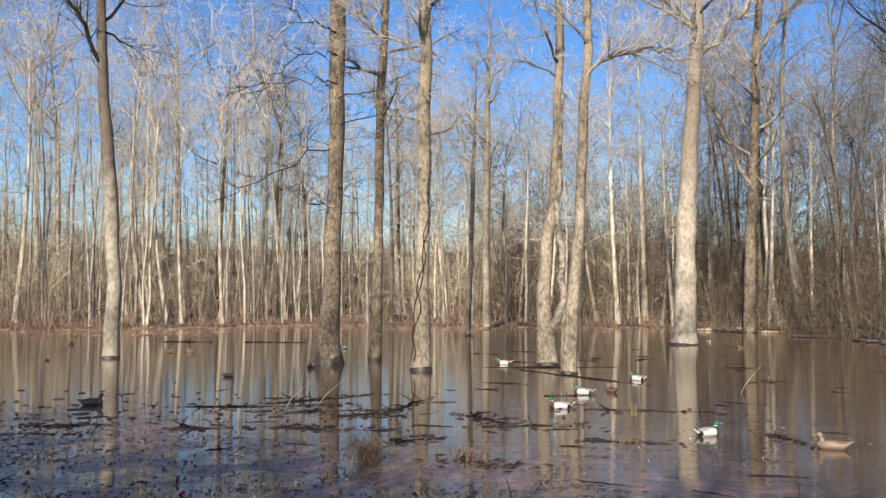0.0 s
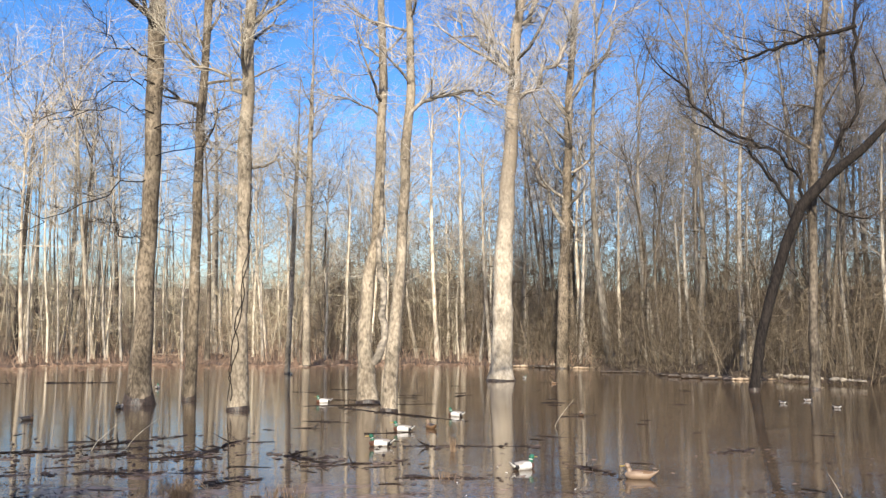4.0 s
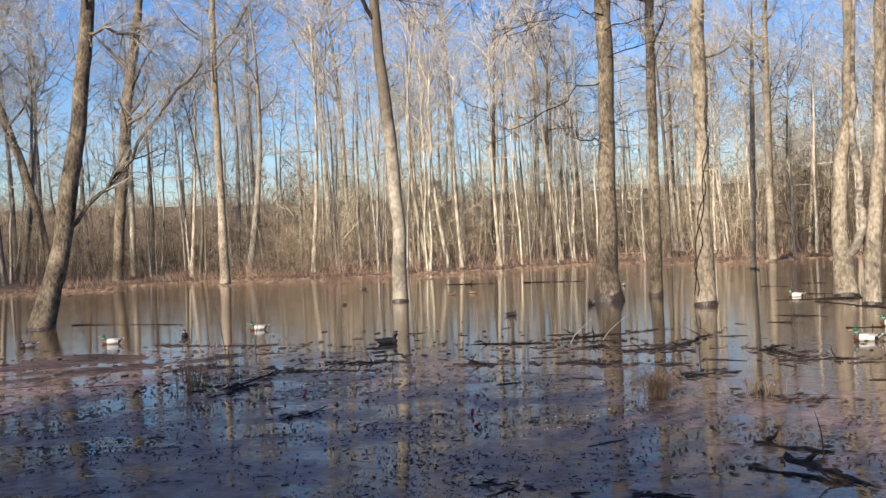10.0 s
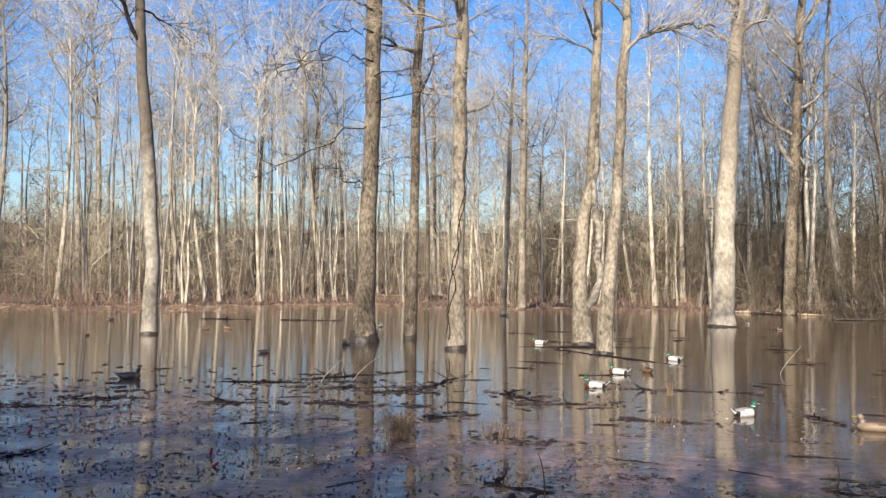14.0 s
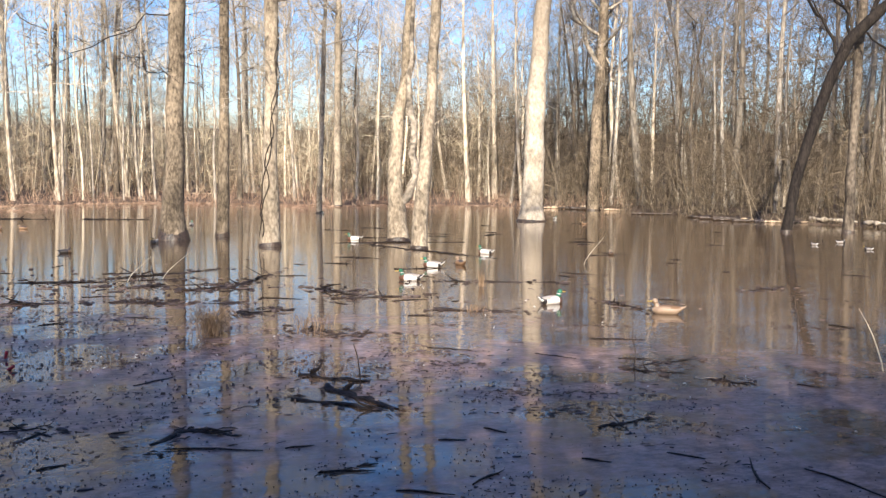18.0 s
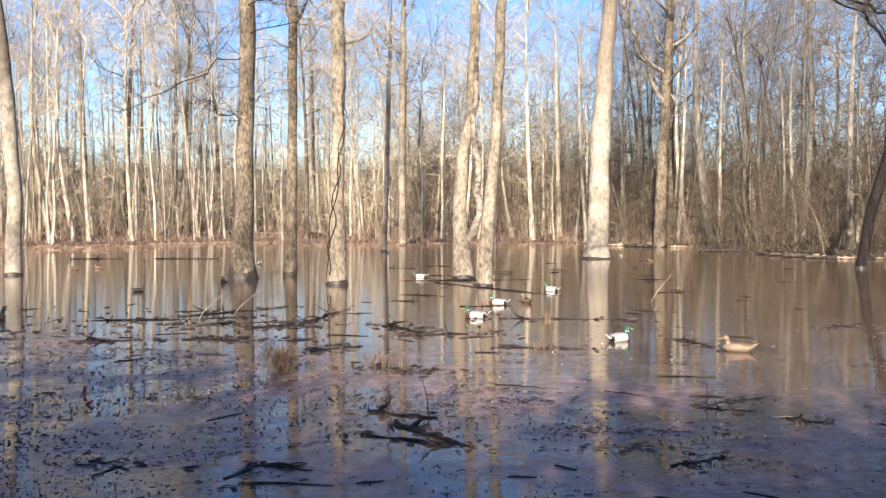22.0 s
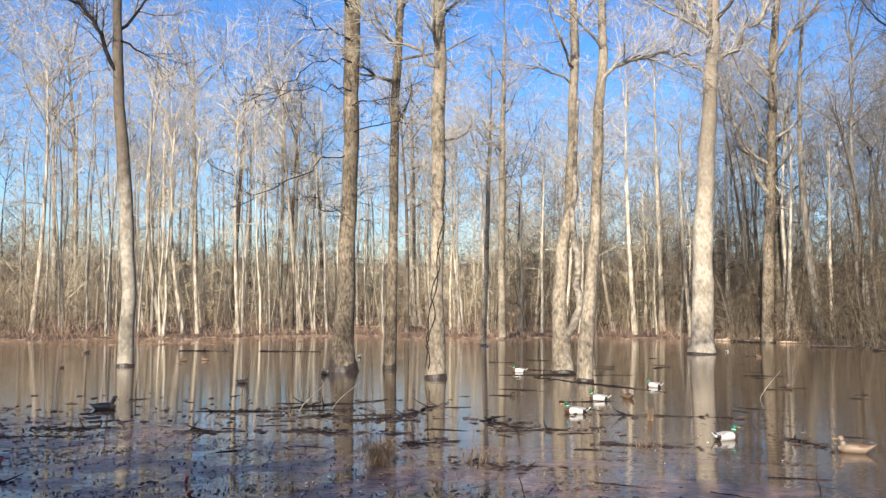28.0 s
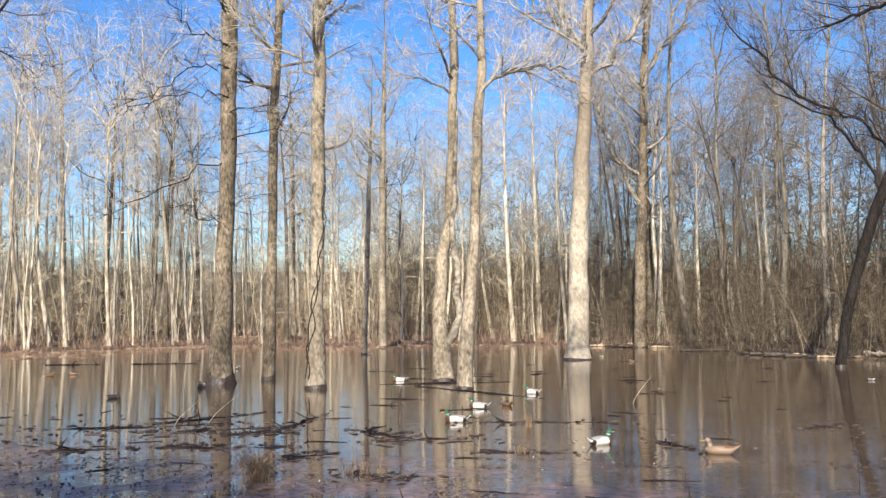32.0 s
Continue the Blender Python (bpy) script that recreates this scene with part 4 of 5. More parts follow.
# ---- on the water ----
def decoy(name, flank, back, breast, head, ring, tail, scale=1.0):
    """A floating duck decoy, one mesh, its bill towards +x."""
    s = Soup()
    N = 14
    ring_tail = 4  # pale edge of the tail
    rows = [(-0.235, 0.006, 0.118, 0.126), (-0.205, 0.026, 0.078, 0.112), (-0.165, 0.046, 0.030, 0.108), (-0.12, 0.066, -0.02, 0.112), (-0.05, 0.083, -0.03, 0.124),
            (0.02, 0.086, -0.03, 0.127), (0.08, 0.078, -0.03, 0.118), (0.125, 0.060, -0.02, 0.104), (0.155, 0.036, 0.005, 0.084), (0.168, 0.010, 0.03, 0.058)]
    for x, w, lo, hi in rows:
        for k in range(N):
            a = 2 * math.pi * k / N
            s.v.append(Vector((x, math.cos(a) * w, (lo + hi) / 2 + math.sin(a) * (hi - lo) / 2)))
    for i in range(len(rows) - 1):
        for k in range(N):
            p, q = i * N + k, i * N + (k + 1) % N
            s.f.append((p, q, q + N, p + N))
            up = math.sin(2 * math.pi * (k + 0.5) / N)
            s.mi.append((ring_tail if i < 1 or up < 0 else 5) if i < 2 else 5 if i == 2 and up < 0.3 else 2 if i >= 6 else 1 if up > 0.85 or (i < 4 and up > 0.5) else 0)
    s.f += [tuple(range(N)), tuple((len(rows) - 1) * N + k for k in range(N))[::-1]]
    s.mi += [5, 2]
    V = Vector
    s.tube([V((0.105, 0, 0.085)), V((0.120, 0, 0.13)), V((0.125, 0, 0.142))], [0.042, 0.029, 0.028], 12, mat=3)
    s.tube([V((0.1225, 0, 0.135)), V((0.1250, 0, 0.145))], [0.0305, 0.0305], 12, mat=4)
    s.tube([V((0.125, 0, 0.142)), V((0.131, 0, 0.162)), V((0.139, 0, 0.184)), V((0.141, 0, 0.204)), V((0.140, 0, 0.214))], [0.028, 0.033, 0.035, 0.026, 0.006], 12, True, mat=3)
    i = len(s.v)
    s.tube([V((0.162, 0, 0.181)), V((0.190, 0, 0.170)), V((0.220, 0, 0.165)), V((0.230, 0, 0.163))], [0.019, 0.016, 0.018, 0.008], 10, True, mat=6)
    for k in range(i, len(s.v)):
        s.v[k].z = 0.170 + (s.v[k].z - 0.170) * 0.5
    for v in s.v:
        v.z *= 0.82
        v *= scale
    return s.mesh(name, [flank, back, breast, head, ring, tail, BILL])


def paint(name, c, rough=0.5, spread=0.08):
    return material(name, tuple(v * 0.75 for v in c), c, 14.0, (1, 1, 1), rough, 0.08, 5, spread, 0.4)


BILL = paint("decoy_bill", (0.42, 0.30, 0.06))
WHITE = paint("decoy_white", (0.70, 0.68, 0.64), 0.55, 0.1)
GREY = paint("decoy_grey", (0.36, 0.32, 0.28))
GREEN = paint("decoy_green", (0.02, 0.13, 0.075), 0.4)
CHEST = paint("decoy_chestnut", (0.13, 0.06, 0.035))
BLACK = paint("decoy_black", (0.03, 0.028, 0.03))
TAN_P = paint("decoy_tan", (0.31, 0.222, 0.155))
BROWN_P = paint("decoy_brown", (0.20, 0.12, 0.065))
DUSK = paint("decoy_dusk", (0.06, 0.05, 0.045))
MESHES = {
    "drake": (decoy("duck_decoy", WHITE, GREY, CHEST, GREEN, WHITE, BLACK), "floating drake duck decoy with white sides and green head"),
    "hen": (decoy("duck_decoy", TAN_P, BROWN_P, TAN_P, TAN_P, TAN_P, TAN_P, 1.0), "floating tan-brown hen duck decoy on still water"),
    "brown": (decoy("duck_decoy", BROWN_P, DUSK, BROWN_P, TAN_P, BROWN_P, BROWN_P, 0.85), "small floating brown hen duck decoy"),
    "dark": (decoy("duck_decoy", DUSK, BLACK, BROWN_P, DUSK, DUSK, BLACK, 0.95), "floating dark duck decoy in the shade"),
    "pied": (decoy("duck_decoy", GREY, BLACK, BLACK, BLACK, WHITE, WHITE, 0.9), "floating black-and-white duck decoy"),
}
# kind, place, heading: 0 faces the camera's right, 180 its left
DECOYS = [("drake", 4.18, 13.53, 172), ("drake", 5.16, 15.42, 165), ("drake", 7.07, 17.81, 150), ("drake", 5.12, 10.65, 40), ("hen", 6.04, 9.53, 178),
          ("brown", 5.76, 15.68, 120), ("drake", 5.45, 22.2, 175), ("drake", 2.22, 29.18, 80), ("pied", 0.88, 21.69, 250), ("dark", -0.83, 19.55, 10),
          ("drake", 7.8, 36.98, 100), ("drake", 15.37, 31.93, 60), ("brown", 14.7, 28.31, 170), ("brown", 9.49, 17.08, 110), ("pied", 15.77, 18.63, 160),
          ("pied", 17.0, 19.12, 10), ("pied", 15.96, 17.09, 180), ("dark", -2.61, 14.87, 5), ("brown", -5.37, 24.65, 60), ("dark", -6.35, 32.37, 190),
          ("drake", -7.78, 16.22, 180), ("pied", -6.76, 17.06, 265), ("drake", -5.69, 18.11, 185), ("pied", -9.19, 15.97, 200), ("brown", -2.8, 27.38, 10), ("brown", -2.23, 27.8, 170)]
SMALL = {7.8: 0.6, 15.37: 0.6, 14.7: 0.6, 15.77: 0.55, 17.0: 0.62, 15.96: 0.55, -0.83: 0.7, -6.35: 0.7, -5.37: 0.6, -2.8: 0.75, -2.23: 0.75, 9.49: 0.6, -2.61: 1.0, 2.22: 0.8}
for kind, x, y, turn in DECOYS:
    me, label = MESHES[kind]
    ob = new("duck_decoy", me)
    ob.matrix_basis = pose(x, y, 0.005, 0, 0, turn - math.degrees(math.atan2(x, y))) @ Matrix.Scale(SMALL.get(x, 0.95), 4)
    tagged(ob, label, "decoy", "decoys on the water")


def driftwood(x1, y1, x2, y2, r, seed, mat=None, label="dark waterlogged branch floating on the water", stubs=3, z=None, name="floating_branch"):
    rnd = random.Random(seed)
    a, b = Vector((x1, y1, 0)), Vector((x2, y2, 0))
    L = (b - a).length
    n = max(5, int(L / (0.25 if r < 0.04 else 0.09)))
    side = Vector((-(b - a).y, (b - a).x, 0)).normalized()
    s, pts, rads = Soup(), [], []
    bend = rnd.uniform(-0.05, 0.05) * L * (1 if r < 0.04 else 0.4)
    gnarl = (0.7, 1.3) if r < 0.04 else (0.45, 1.45)
    for k in range(n + 1):
        f = k / n
        lift = r * 0.25 + 0.02 * math.sin(f * 9 + seed) * min(1, r * 30)
        pts.append(a.lerp(b, f) + side * (bend * math.sin(f * 3.14) + rnd.uniform(-1, 1) * min(r * 1.2, 0.04)) + Vector((0, 0, lift if z is None else z + r * 0.6)))
        rads.append(r * 0.78 * (1.15 - 0.6 * f) * rnd.uniform(*gnarl) * (0.55 if k in (0, n) else 1))
    s.tube(pts, rads, 8, True, rough=0.12, rnd=rnd)
    if z is None:
        for v in s.v:
            v.z *= 0.6 if r < 0.04 else 0.32
    thing = part(name, s, mat or WOOD_WET)
    tagged(thing, label, "branch", "driftwood")
    for _ in range(stubs):
        k = rnd.randrange(1, n)
        t = Soup()
        d = (side * rnd.choice((-1, 1)) * rnd.uniform(0.4, 1) + (b - a).normalized() * rnd.uniform(-0.6, 1) + Vector((0, 0, rnd.uniform(0, 0.5)))).normalized()
        l = rnd.uniform(0.1, 0.35) * min(1.0, 0.4 + r * 15)
        t.tube([pts[k], pts[k] + d * l * 0.5 + jitter(rnd, 0.02), pts[k] + d * l], [rads[k] * 0.5, rads[k] * 0.35, rads[k] * 0.12], 5)
        part("stub", t, mat or WOOD_WET, thing)
    return thing


LOGS = [(-1.27, 14.48, 0.91, 14.37, 0.025), (0.13, 14.82, 1.61, 15.75, 0.04), (0.23, 13.51, 1.64, 13.71, 0.02), (0.90, 13.05, 1.60, 13.30, 0.03),
        (1.51, 13.24, 2.42, 15.06, 0.035), (-1.30, 12.17, -0.46, 12.06, 0.03), (-0.02, 12.06, 1.53, 11.60, 0.02), (1.38, 10.67, 1.80, 10.92, 0.022),
        (2.61, 12.86, 3.02, 11.95, 0.04), (2.61, 11.78, 3.72, 11.75, 0.024), (5.42, 20.61, 6.87, 16.70, 0.06), (4.78, 21.3, 7.82, 21.0, 0.035),
        (4.48, 13.36, 6.29, 12.74, 0.04), (3.55, 10.53, 4.37, 10.14, 0.022), (1.40, 7.33, 1.84, 6.93, 0.055), (1.50, 6.92, 1.82, 6.06, 0.062),
        (1.20, 6.55, 1.74, 6.03, 0.048), (0.22, 5.68, 0.54, 5.97, 0.042), (0.46, 5.95, 0.76, 5.72, 0.045), (5.86, 10.65, 5.94, 9.86, 0.035)]
for k, row in enumerate(LOGS):
    driftwood(*row, 200 + k, stubs=3 if row[1] > 8 else 1)
MORE = [(-3.58, 33.69, -1.9, 33.4, 0.07), (-0.9, 33.2, 1.20, 32.81, 0.08), (3.92, 6.84, 4.37, 6.57, 0.013), (4.43, 6.27, 4.63, 6.03, 0.02), (-3.75, 10.55, -3.53, 12.12, 0.028),
        (-3.72, 10.09, -3.54, 10.93, 0.035), (-2.57, 8.67, -2.38, 8.87, 0.04), (-2.88, 12.53, -2.14, 12.66, 0.026), (-3.46, 11.85, -2.45, 11.91, 0.02),
        (-6.69, 15.68, -4.56, 15.13, 0.028), (-10.83, 20.78, -7.82, 19.90, 0.04), (0.10, 12.19, 0.76, 11.64, 0.022), (4.22, 6.96, 4.88, 7.08, 0.011),
        (8.37, 11.17, 9.06, 11.34, 0.015), (1.81, 9.42, 2.19, 9.08, 0.015), (1.96, 9.06, 2.48, 9.10, 0.012), (-0.63, 6.19, -0.35, 6.19, 0.016), (2.88, 5.28, 3.35, 5.39, 0.015)]
for k, row in enumerate(MORE):
    driftwood(*row, 230 + k)
DRIFT = LOGS + MORE
# sticks lying scattered over the open water
g = random.Random(71)
for k in range(26):
    b, r = radians(g.uniform(12, 43)), g.uniform(13, 33)
    x, y, a, l = math.sin(b) * r, math.cos(b) * r, -b + g.gauss(0, 0.35), g.uniform(0.12, 0.5)
    driftwood(x - math.cos(a) * l, y - math.sin(a) * l, x + math.cos(a) * l, y + math.sin(a) * l, g.uniform(0.012, 0.028), 300 + k, stubs=k % 3, label="small dark waterlogged stick on open water")
driftwood(4.32, 6.37, 4.50, 6.29, 0.018, 260, WOOD_PALE, "short bleached stick on floating twigs", 0)
driftwood(23.47, 28.0, 23.6, 25.8, 0.10, 261, BARK_FAR, "pale fallen log lying along the bank", 3, 0.1, "fallen_log")
driftwood(23.53, 25.46, 23.57, 23.85, 0.09, 264, BARK_FAR, "pale fallen log lying along the bank", 2, 0.1, "fallen_log")
driftwood(21.55, 41.98, 23.3, 42.06, 0.08, 265, BARK_FAR, "pale fallen log lying by a forked tree", 1, 0.08, "fallen_log")
driftwood(4.23, 61.23, 6.30, 61.23, 0.09, 262, WOOD_PALE, "pale fallen log lying along the bank", 2, 0.2, "fallen_log")
driftwood(28.2, 50.3, 29.0, 47.5, 0.08, 263, WOOD_PALE, "pale fallen log lying along the bank", 2, 0.2, "fallen_log")

# along the near bank's waterline: pale logs, dark ones standing for its undercut shadow
g = random.Random(72)
for k in range(16):
    b = g.uniform(25, 39)
    r, a, l = shore(b) - g.uniform(0.1, 1.2), radians(-b) + g.gauss(0.15, 0.25), g.uniform(0.4, 1.3)
    x, y = math.sin(radians(b)) * r, math.cos(radians(b)) * r
    pale = k % 4 == 0
    driftwood(x - math.cos(a) * l, y - math.sin(a) * l, x + math.cos(a) * l, y + math.sin(a) * l, g.uniform(0.05, 0.1), 330 + k, WOOD_PALE if pale else BARK_WET,
              "pale dead log half afloat along the bank" if pale else "dark half-afloat log, standing for the shadow line under the bank", 2, 0.01, "fallen_log")

# loose sticks
STICKS = []
for k in range(6):
    g, s = random.Random(400 + k), Soup()
    L = (0.12, 0.17, 0.22, 0.3, 0.4, 0.55)[k]
    pts = [Vector((L * (i / 4 - 0.5), g.uniform(-0.04, 0.04) * L, g.uniform(-0.003, 0.003))) for i in range(5)]
    s.tube(pts, [0.004, 0.006, 0.0065, 0.005, 0.002], 6, True)
    ob = part("floating_stick", s, WOOD_WET)
    tagged(ob, "thin dark stick floating on the water", "stick", "loose sticks")
    STICKS.append([ob, False])
g = random.Random(77)
for k in range(70):
    while True:
        b, r = g.uniform(-30, 46), g.uniform(4.2, 17)
        if r < 6.5 or b < 20 or g.random() < 0.25:
            break
    m = pose(math.sin(radians(b)) * r, math.cos(radians(b)) * r, 0.004, 0, 0, -b + g.gauss(0, 28))
    slot = STICKS[g.randrange(6)]
    if slot[1]:
        copy_thing(slot[0], m)
    else:
        slot[0].matrix_basis, slot[1] = m, True

# floating leaf scraps and bark, too many to count
g, s = random.Random(88), Soup()
made = 0
while made < 12000:
    b, r = g.uniform(-36, 48), 3.4 + 11.5 * g.random() ** 0.9
    x, y = math.sin(radians(b)) * r, math.cos(radians(b)) * r
    edge = 12.6 - 0.125 * max(b + 12, 0)
    keep = 1 if r < edge else 0.10
    keep *= 0.06 + 1.5 * max(0, 0.25 + noise.noise(Vector((x * 0.6, y * 0.6, 2))) + 0.9 * noise.noise(Vector((x * 1.7, y * 2.5, 7)))) ** 1.6
    if g.random() > keep:
        continue
    made += 1
    size = (0.0016 + 0.006 * g.random() ** 3) * g.choices((1, 2.0, 3.8), (84, 13, 3))[0] * (0.1 + r * 0.115)
    n = g.choice((4, 5, 6))
    turn, wide = g.uniform(0, 3.14) if g.random() < 0.5 else radians(-b) + g.gauss(0, 0.4), 1 + 3.2 * g.random() ** 2
    i = len(s.v)
    h = g.uniform(0.002, 0.006)
    for z, f in ((-0.004, 1.0), (h, 0.8)):
        for k in range(n):
            a = 2 * math.pi * k / n
            u, v = math.cos(a) * size * wide * f * g.uniform(0.75, 1.2), math.sin(a) * size * f * g.uniform(0.75, 1.2)
            s.v.append(Vector((x + u * math.cos(turn) - v * math.sin(turn), y + u * math.sin(turn) + v * math.cos(turn), z + (g.uniform(-0.001, 0.003) if z > 0 else 0))))
    s.f.append(tuple(i + n + k for k in range(n)))
    s.f += [(i + k, i + (k + 1) % n, i + n + (k + 1) % n, i + n + k) for k in range(n)]
    s.mi += [1] * (n + 1)
# scraps caught along the driftwood
for x1, y1, x2, y2, _ in DRIFT:
    if y1 > 17:
        continue
    far = min(max((y1 - 6) / 5, 0), 1)
    for _ in range(8 + int(30 * far)):
        f = g.uniform(-0.2, 1.2)
        x, y, a, l = x1 + (x2 - x1) * f + g.gauss(0, 0.12), y1 + (y2 - y1) * f + g.gauss(0, 0.08 + 0.09 * far), g.gauss(0, 0.6), g.uniform(0.02, 0.09 + 0.05 * far)
        p = Vector((x, y, 0.003))
        q = p + Vector((math.cos(a) * l, math.sin(a) * l, g.uniform(0, 0.006)))
        s.tube([p, p.lerp(q, 0.5) + Vector((0, 0, 0.004)), q], [0.002, g.uniform(0.003, 0.008 + 0.004 * far), 0.0015], 4)
# mats of sodden bark packed against the driftwood and along the edge of the drift
def plate(x, y, size, wide, turn, mat=0):
    n, i = g.choice((5, 6, 7)), len(s.v)
    h = g.uniform(0.004, 0.016)
    for z, f in ((-0.006, 1.0), (h, 0.8)):
        for k in range(n):
            a = 2 * math.pi * k / n
            u, v = math.cos(a) * size * wide * f * g.uniform(0.55, 1.3), math.sin(a) * size * f * g.uniform(0.55, 1.3)
            s.v.append(Vector((x + u * math.cos(turn) - v * math.sin(turn), y + u * math.sin(turn) + v * math.cos(turn), z + (g.uniform(-0.003, 0.006) if z > 0 else 0))))
    s.f.append(tuple(i + n + k for k in range(n)))
    s.f.extend((i + k, i + (k + 1) % n, i + n + (k + 1) % n, i + n + k) for k in range(n))
    s.mi.extend([mat] * (n + 1))


EDGE = [(-5.2, 10.2), (-3.98, 11.5), (-3.3, 12.8), (-2.4, 13.5), (-0.4, 13.8), (1.0, 13.2), (2.4, 12.9), (3.6, 12.2)]
RUNS = [(a[0], a[1], b[0], b[1], 0.30, 16) for a, b in zip(EDGE, EDGE[1:])] + [(q[0], q[1], q[2], q[3], 0.06, 7 if q[1] > 9 else 3) for q in DRIFT if q[1] < 16]
for x1, y1, x2, y2, loose, n in RUNS:
    along = math.atan2(y2 - y1, x2 - x1)
    big = 0.4 + 0.05 * y1
    for _ in range(n):
        f = g.uniform(-0.05, 1.05)
        plate(x1 + (x2 - x1) * f + g.gauss(0, loose), y1 + (y2 - y1) * f + g.gauss(0, loose), (0.012 + 0.03 * g.random() ** 2) * big, g.uniform(1.2, 3.5), along + g.gauss(0, 0.5))
for _ in range(4200):
    b, r = g.uniform(-34, 30), g.uniform(6.5, 13.5)
    x, y = math.sin(radians(b)) * r, math.cos(radians(b)) * r
    if r < 12.9 - 0.15 * max(b + 12, 0) and noise.noise(Vector((x * 0.9, y * 1.3, 12))) + g.uniform(-0.4, 0.4) > -0.05:
        plate(x, y, g.uniform(0.004, 0.010) * (0.3 + 0.07 * r), g.uniform(1, 2.5), g.uniform(0, 3.1), 1)
# leaves, twigs and bark stranded over the mud bar, raked into lines
for _ in range(1000):
    u, v = g.gauss(0, 3.4), g.gauss(0, 1.5)
    v = round(v / 0.55) * 0.55 + g.gauss(0, 0.09) if g.random() < 0.6 else v
    x, y = -7.3 + u * 0.86 - v * 0.51, 12.2 + u * 0.51 + v * 0.86
    if math.hypot(x, y) > 9.5:
        plate(x, y, (0.006 + 0.02 * g.random() ** 2), g.uniform(1.2, 5), radians(31) + g.gauss(0, 0.5), 0 if g.random() < 0.4 else 1)
        for w in s.v[-5:]:
            w.z += max(ground_z(x, y), 0)
# drifts of scraps strung out in lines
for _ in range(90):
    b, r = g.uniform(-34, 46), g.uniform(4.2, 13.5)
    if r > 12.6 - 0.13 * max(b + 12, 0) and g.random() < 0.6:
        continue
    x, y, a, L = math.sin(radians(b)) * r, math.cos(radians(b)) * r, radians(-b + g.gauss(0, 16)), g.uniform(0.1, 0.5)
    for _ in range(g.randint(6, 26)):
        t, w = g.gauss(0, L), g.gauss(0, 0.035)
        p = Vector((x + math.cos(a) * t - math.sin(a) * w, y + math.sin(a) * t + math.cos(a) * w, g.uniform(0.0, 0.008)))
        l, c = g.uniform(0.015, 0.07), a + g.gauss(0, 0.5)
        q = p + Vector((math.cos(c) * l, math.sin(c) * l, g.uniform(-0.002, 0.006)))
        s.tube([p, p.lerp(q, 0.5) + Vector((0, 0, 0.003)), q], [0.002, g.uniform(0.002, 0.0055), 0.0015], 4)
tagged(part("floating_litter", s, [LITTER, SPECKS], smooth=False), "dark sodden leaves and bark floating on the water", "litter", kind="stuff")

# sodden stems and leaves lodged off the far bank, in patches
g, s = random.Random(93), Soup()
for _ in range(150):
    b = g.uniform(-36, 22)
    r = shore(b) - 0.5 - 8.5 * g.random() ** 1.5
    x, y = math.sin(radians(b)) * r, math.cos(radians(b)) * r
    L = g.uniform(0.25, 1.3)
    for _ in range(g.randint(6, 22)):
        t, w, c, l = g.gauss(0, L), g.gauss(0, 0.22), radians(-b) + g.gauss(0, 0.6), g.uniform(0.06, 0.3)
        p = Vector((x + math.cos(radians(b)) * t + math.sin(radians(b)) * w, y - math.sin(radians(b)) * t + math.cos(radians(b)) * w, g.uniform(-0.004, 0.02)))
        q = p + Vector((math.cos(c) * l, math.sin(c) * l, g.uniform(-0.01, 0.06)))
        s.tube([p, p.lerp(q, 0.5) + Vector((0, 0, 0.01)), q], [0.004, g.uniform(0.006, 0.022), 0.003], 4)
tagged(part("flotsam", s, LOW_BRUSH, smooth=False), "sodden russet stems and leaves lodged near the bank", "flotsam", kind="stuff")


def clump(x, y, h, n, spread, seed, label, droop=0.7):
    g, s = random.Random(seed), Soup()
    for _ in range(n):
        a, l = g.uniform(0, 6.28), h * g.uniform(0.5, 1.15)
        o = Vector((g.gauss(0, spread * 0.4), g.gauss(0, spread * 0.4), -0.03))
        d = Vector((math.cos(a), math.sin(a), 0))
        s.tube([o, o + Vector((0, 0, l * 0.55)) + d * l * 0.12, o + Vector((0, 0, l * 0.8)) + d * l * 0.4 * droop, o + Vector((0, 0, l * (0.85 - 0.4 * droop))) + d * l * 0.75 * droop],
               [0.004, 0.0035, 0.003, 0.001], 3)
    ob = tagged(part("grass_clump", s, STRAW), kind="stuff")
    ob.location = (x, y, 0)
    return tagged(ob, label, "grass", "grass in the water")


clump(0.93, 9.43, 0.33, 130, 0.15, 1, "drooping clump of dead brown grass in the water", 0.95)
clump(-4.14, 10.61, 0.42, 60, 0.22, 2, "thin clump of dead straw-coloured grass in the water", 0.4)
clump(-3.9, 11.2, 0.65, 10, 0.2, 3, "few tall dry stems standing in the water", 0.2)
clump(-3.3, 15.0, 0.6, 12, 0.5, 4, "few tall dry stems standing in the water", 0.2)
clump(1.9, 9.4, 0.22, 40, 0.25, 5, "low tuft of dead brown grass in the water", 0.6)
clump(4.94, 12.54, 0.28, 26, 0.05, 6, "small upright tuft of russet grass in the water", 0.25)
clump(3.95, 10.3, 0.12, 40, 0.18, 7, "low tuft of dead brown grass in the water", 0.6)


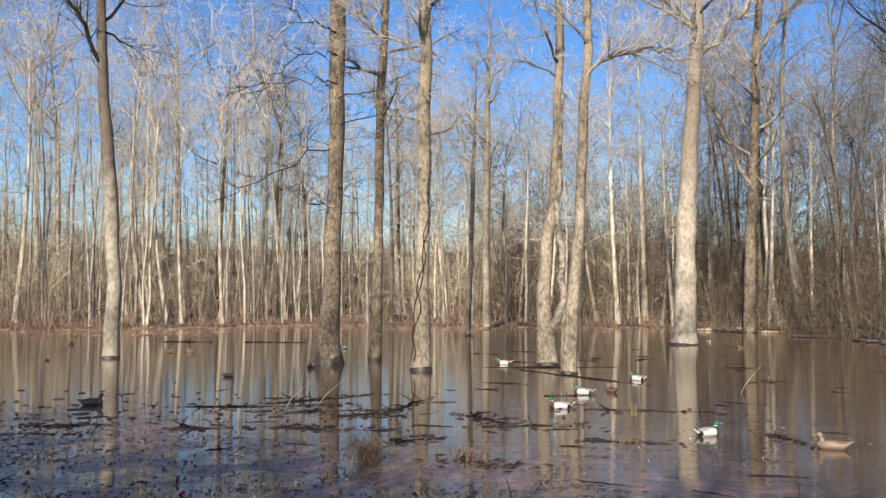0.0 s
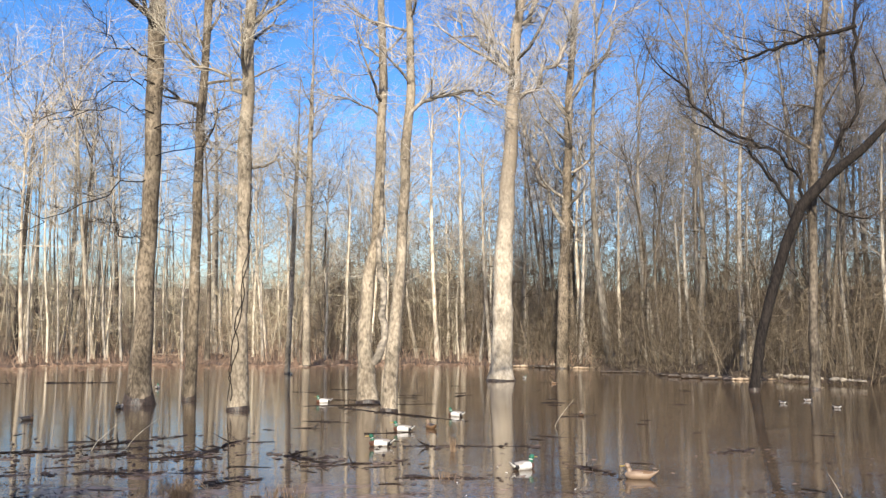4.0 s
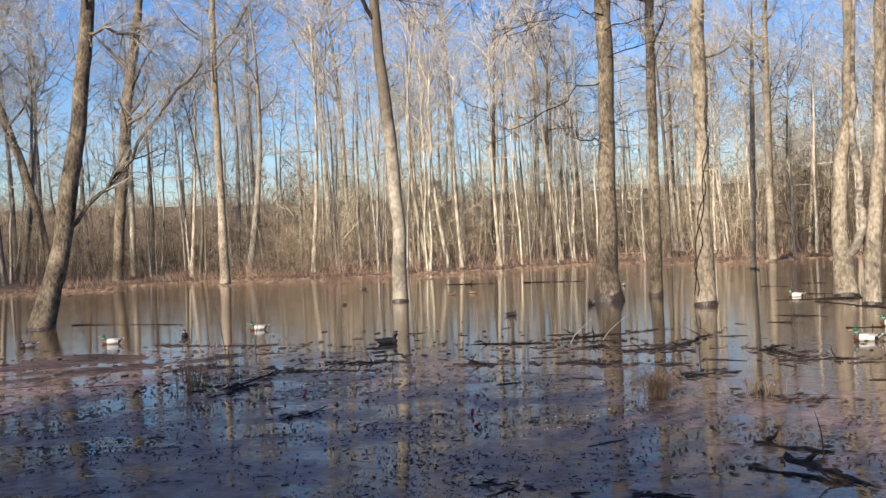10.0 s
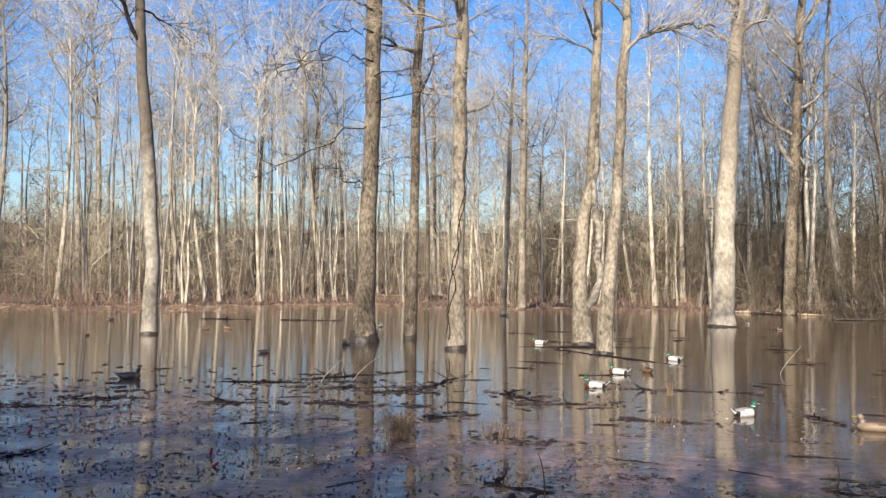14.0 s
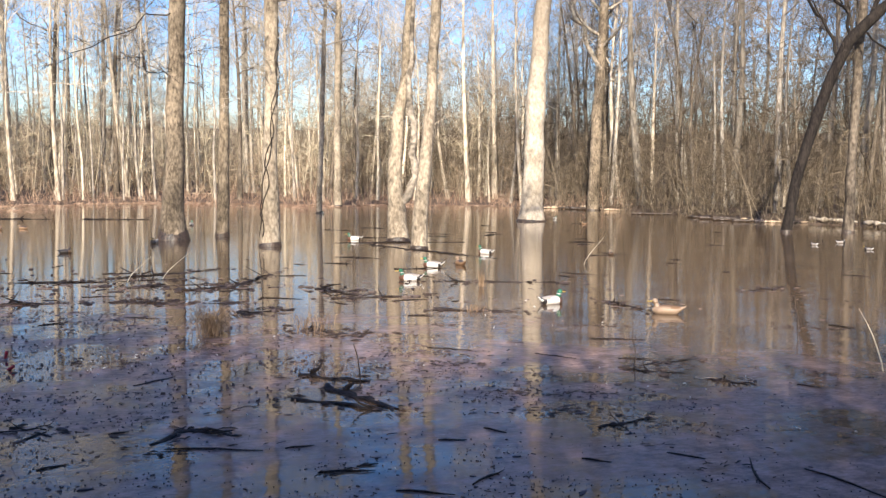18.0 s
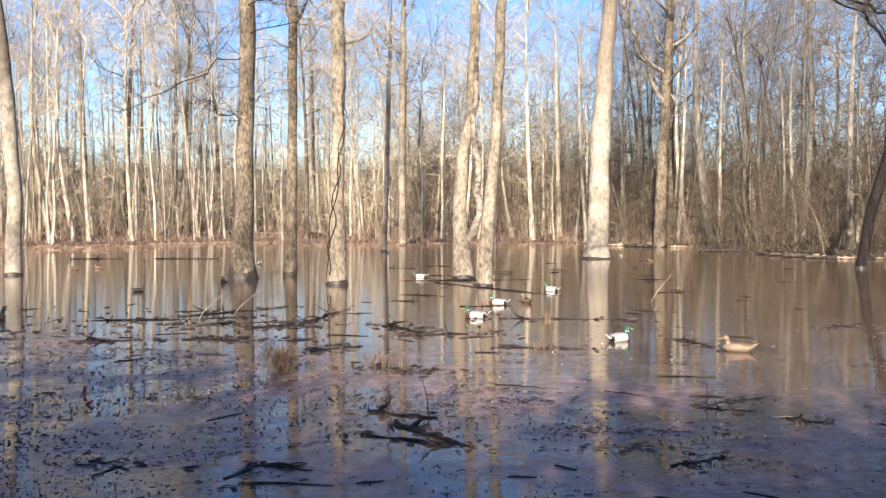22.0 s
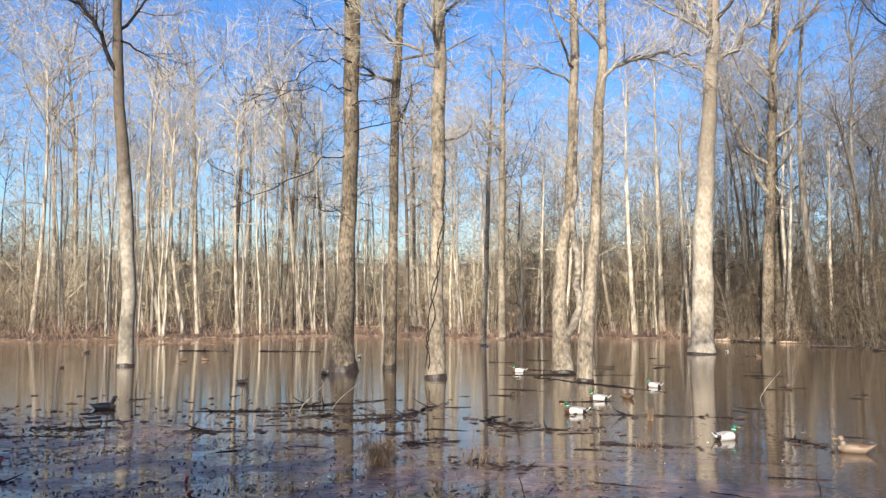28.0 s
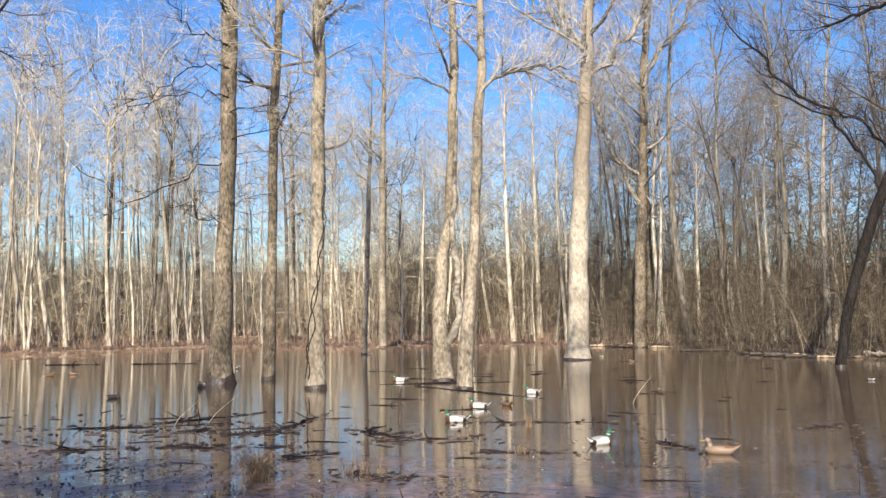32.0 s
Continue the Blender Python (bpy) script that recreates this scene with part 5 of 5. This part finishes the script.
def stalk(x, y, h, lean, seed, mat=None):
    g, s = random.Random(seed), Soup()
    pts = [Vector((lean * h * (k / 5) ** 1.4 + g.uniform(-0.01, 0.01), g.uniform(-0.01, 0.01), -0.05 + (h + 0.05) * k / 5)) for k in range(6)]
    s.tube(pts, [0.007, 0.0065, 0.006, 0.005, 0.004, 0.0025], 5)
    ob = part("dead_stalk", s, mat or TWIG_DARK)
    ob.matrix_basis = pose(x, y, 0, 0, 0, -math.degrees(math.atan2(x, y)))
    tagged(ob, "thin dead stalk standing in the water", "stalk", "dead stalks")


for k, (x, y, h, lean) in enumerate([(1.78, 6.92, 0.30, -0.15), (7.9, 15.2, 0.5, 0.7), (6.3, 7.6, 0.42, -0.1), (4.1, 6.9, 0.3, -0.1), (-1.9, 10.9, 0.5, 0.1), (-5.0, 14.2, 0.7, -0.2),
                                     (-4.6, 14.4, 0.8, 0.15), (0.2, 14.3, 0.35, 1.0), (0.7, 14.6, 0.4, 1.1), (-2.4, 16.4, 0.6, 0.1), (6.0, 6.2, 0.5, -0.4)]):
    stalk(x, y, h, lean, 500 + k, TWIG_TAN if k in (1, 7, 8, 10) else None)

RED = material("red_plastic", (0.34, 0.022, 0.035), (0.55, 0.05, 0.07), 20, (1, 1, 1), 0.45, 0.1, 4, 0.15, 0.4)
for k, (x, y, tip) in enumerate([(-0.81, 8.66, 14), (-0.73, 8.14, 60), (-2.69, 9.94, 25)]):
    s = Soup()
    s.tube([Vector((0, 0, -0.02)), Vector((0, 0, 0.05)), Vector((0, 0, 0.055))], [0.0125, 0.0125, 0.009], 10, True)
    hull = part("shell_case", s, RED)
    hull.matrix_basis = pose(x, y, 0.01, tip, 10, 40 * k)
    tagged(hull, "spent red plastic shell case bobbing in the water", "shell case", "spent shell cases")

g, s = random.Random(90), Soup()
for _ in range(150):
    x, y = (g.gauss(-0.3, 0.6), g.gauss(8.3, 0.6)) if g.random() < 0.65 else (g.uniform(-3, 5), g.uniform(4.5, 11))
    a, l = g.uniform(0, 6.28), g.uniform(0.006, 0.018)
    s.tube([Vector((x, y, 0.004)), Vector((x + math.cos(a) * l, y + math.sin(a) * l, 0.012)), Vector((x + math.cos(a) * 2 * l, y + math.sin(a) * 2 * l, 0.005))], [0.003, 0.005, 0.0015], 5)
tagged(part("feathers", s, WHITE), "scattered white feathers floating on the water", "feathers", kind="stuff")
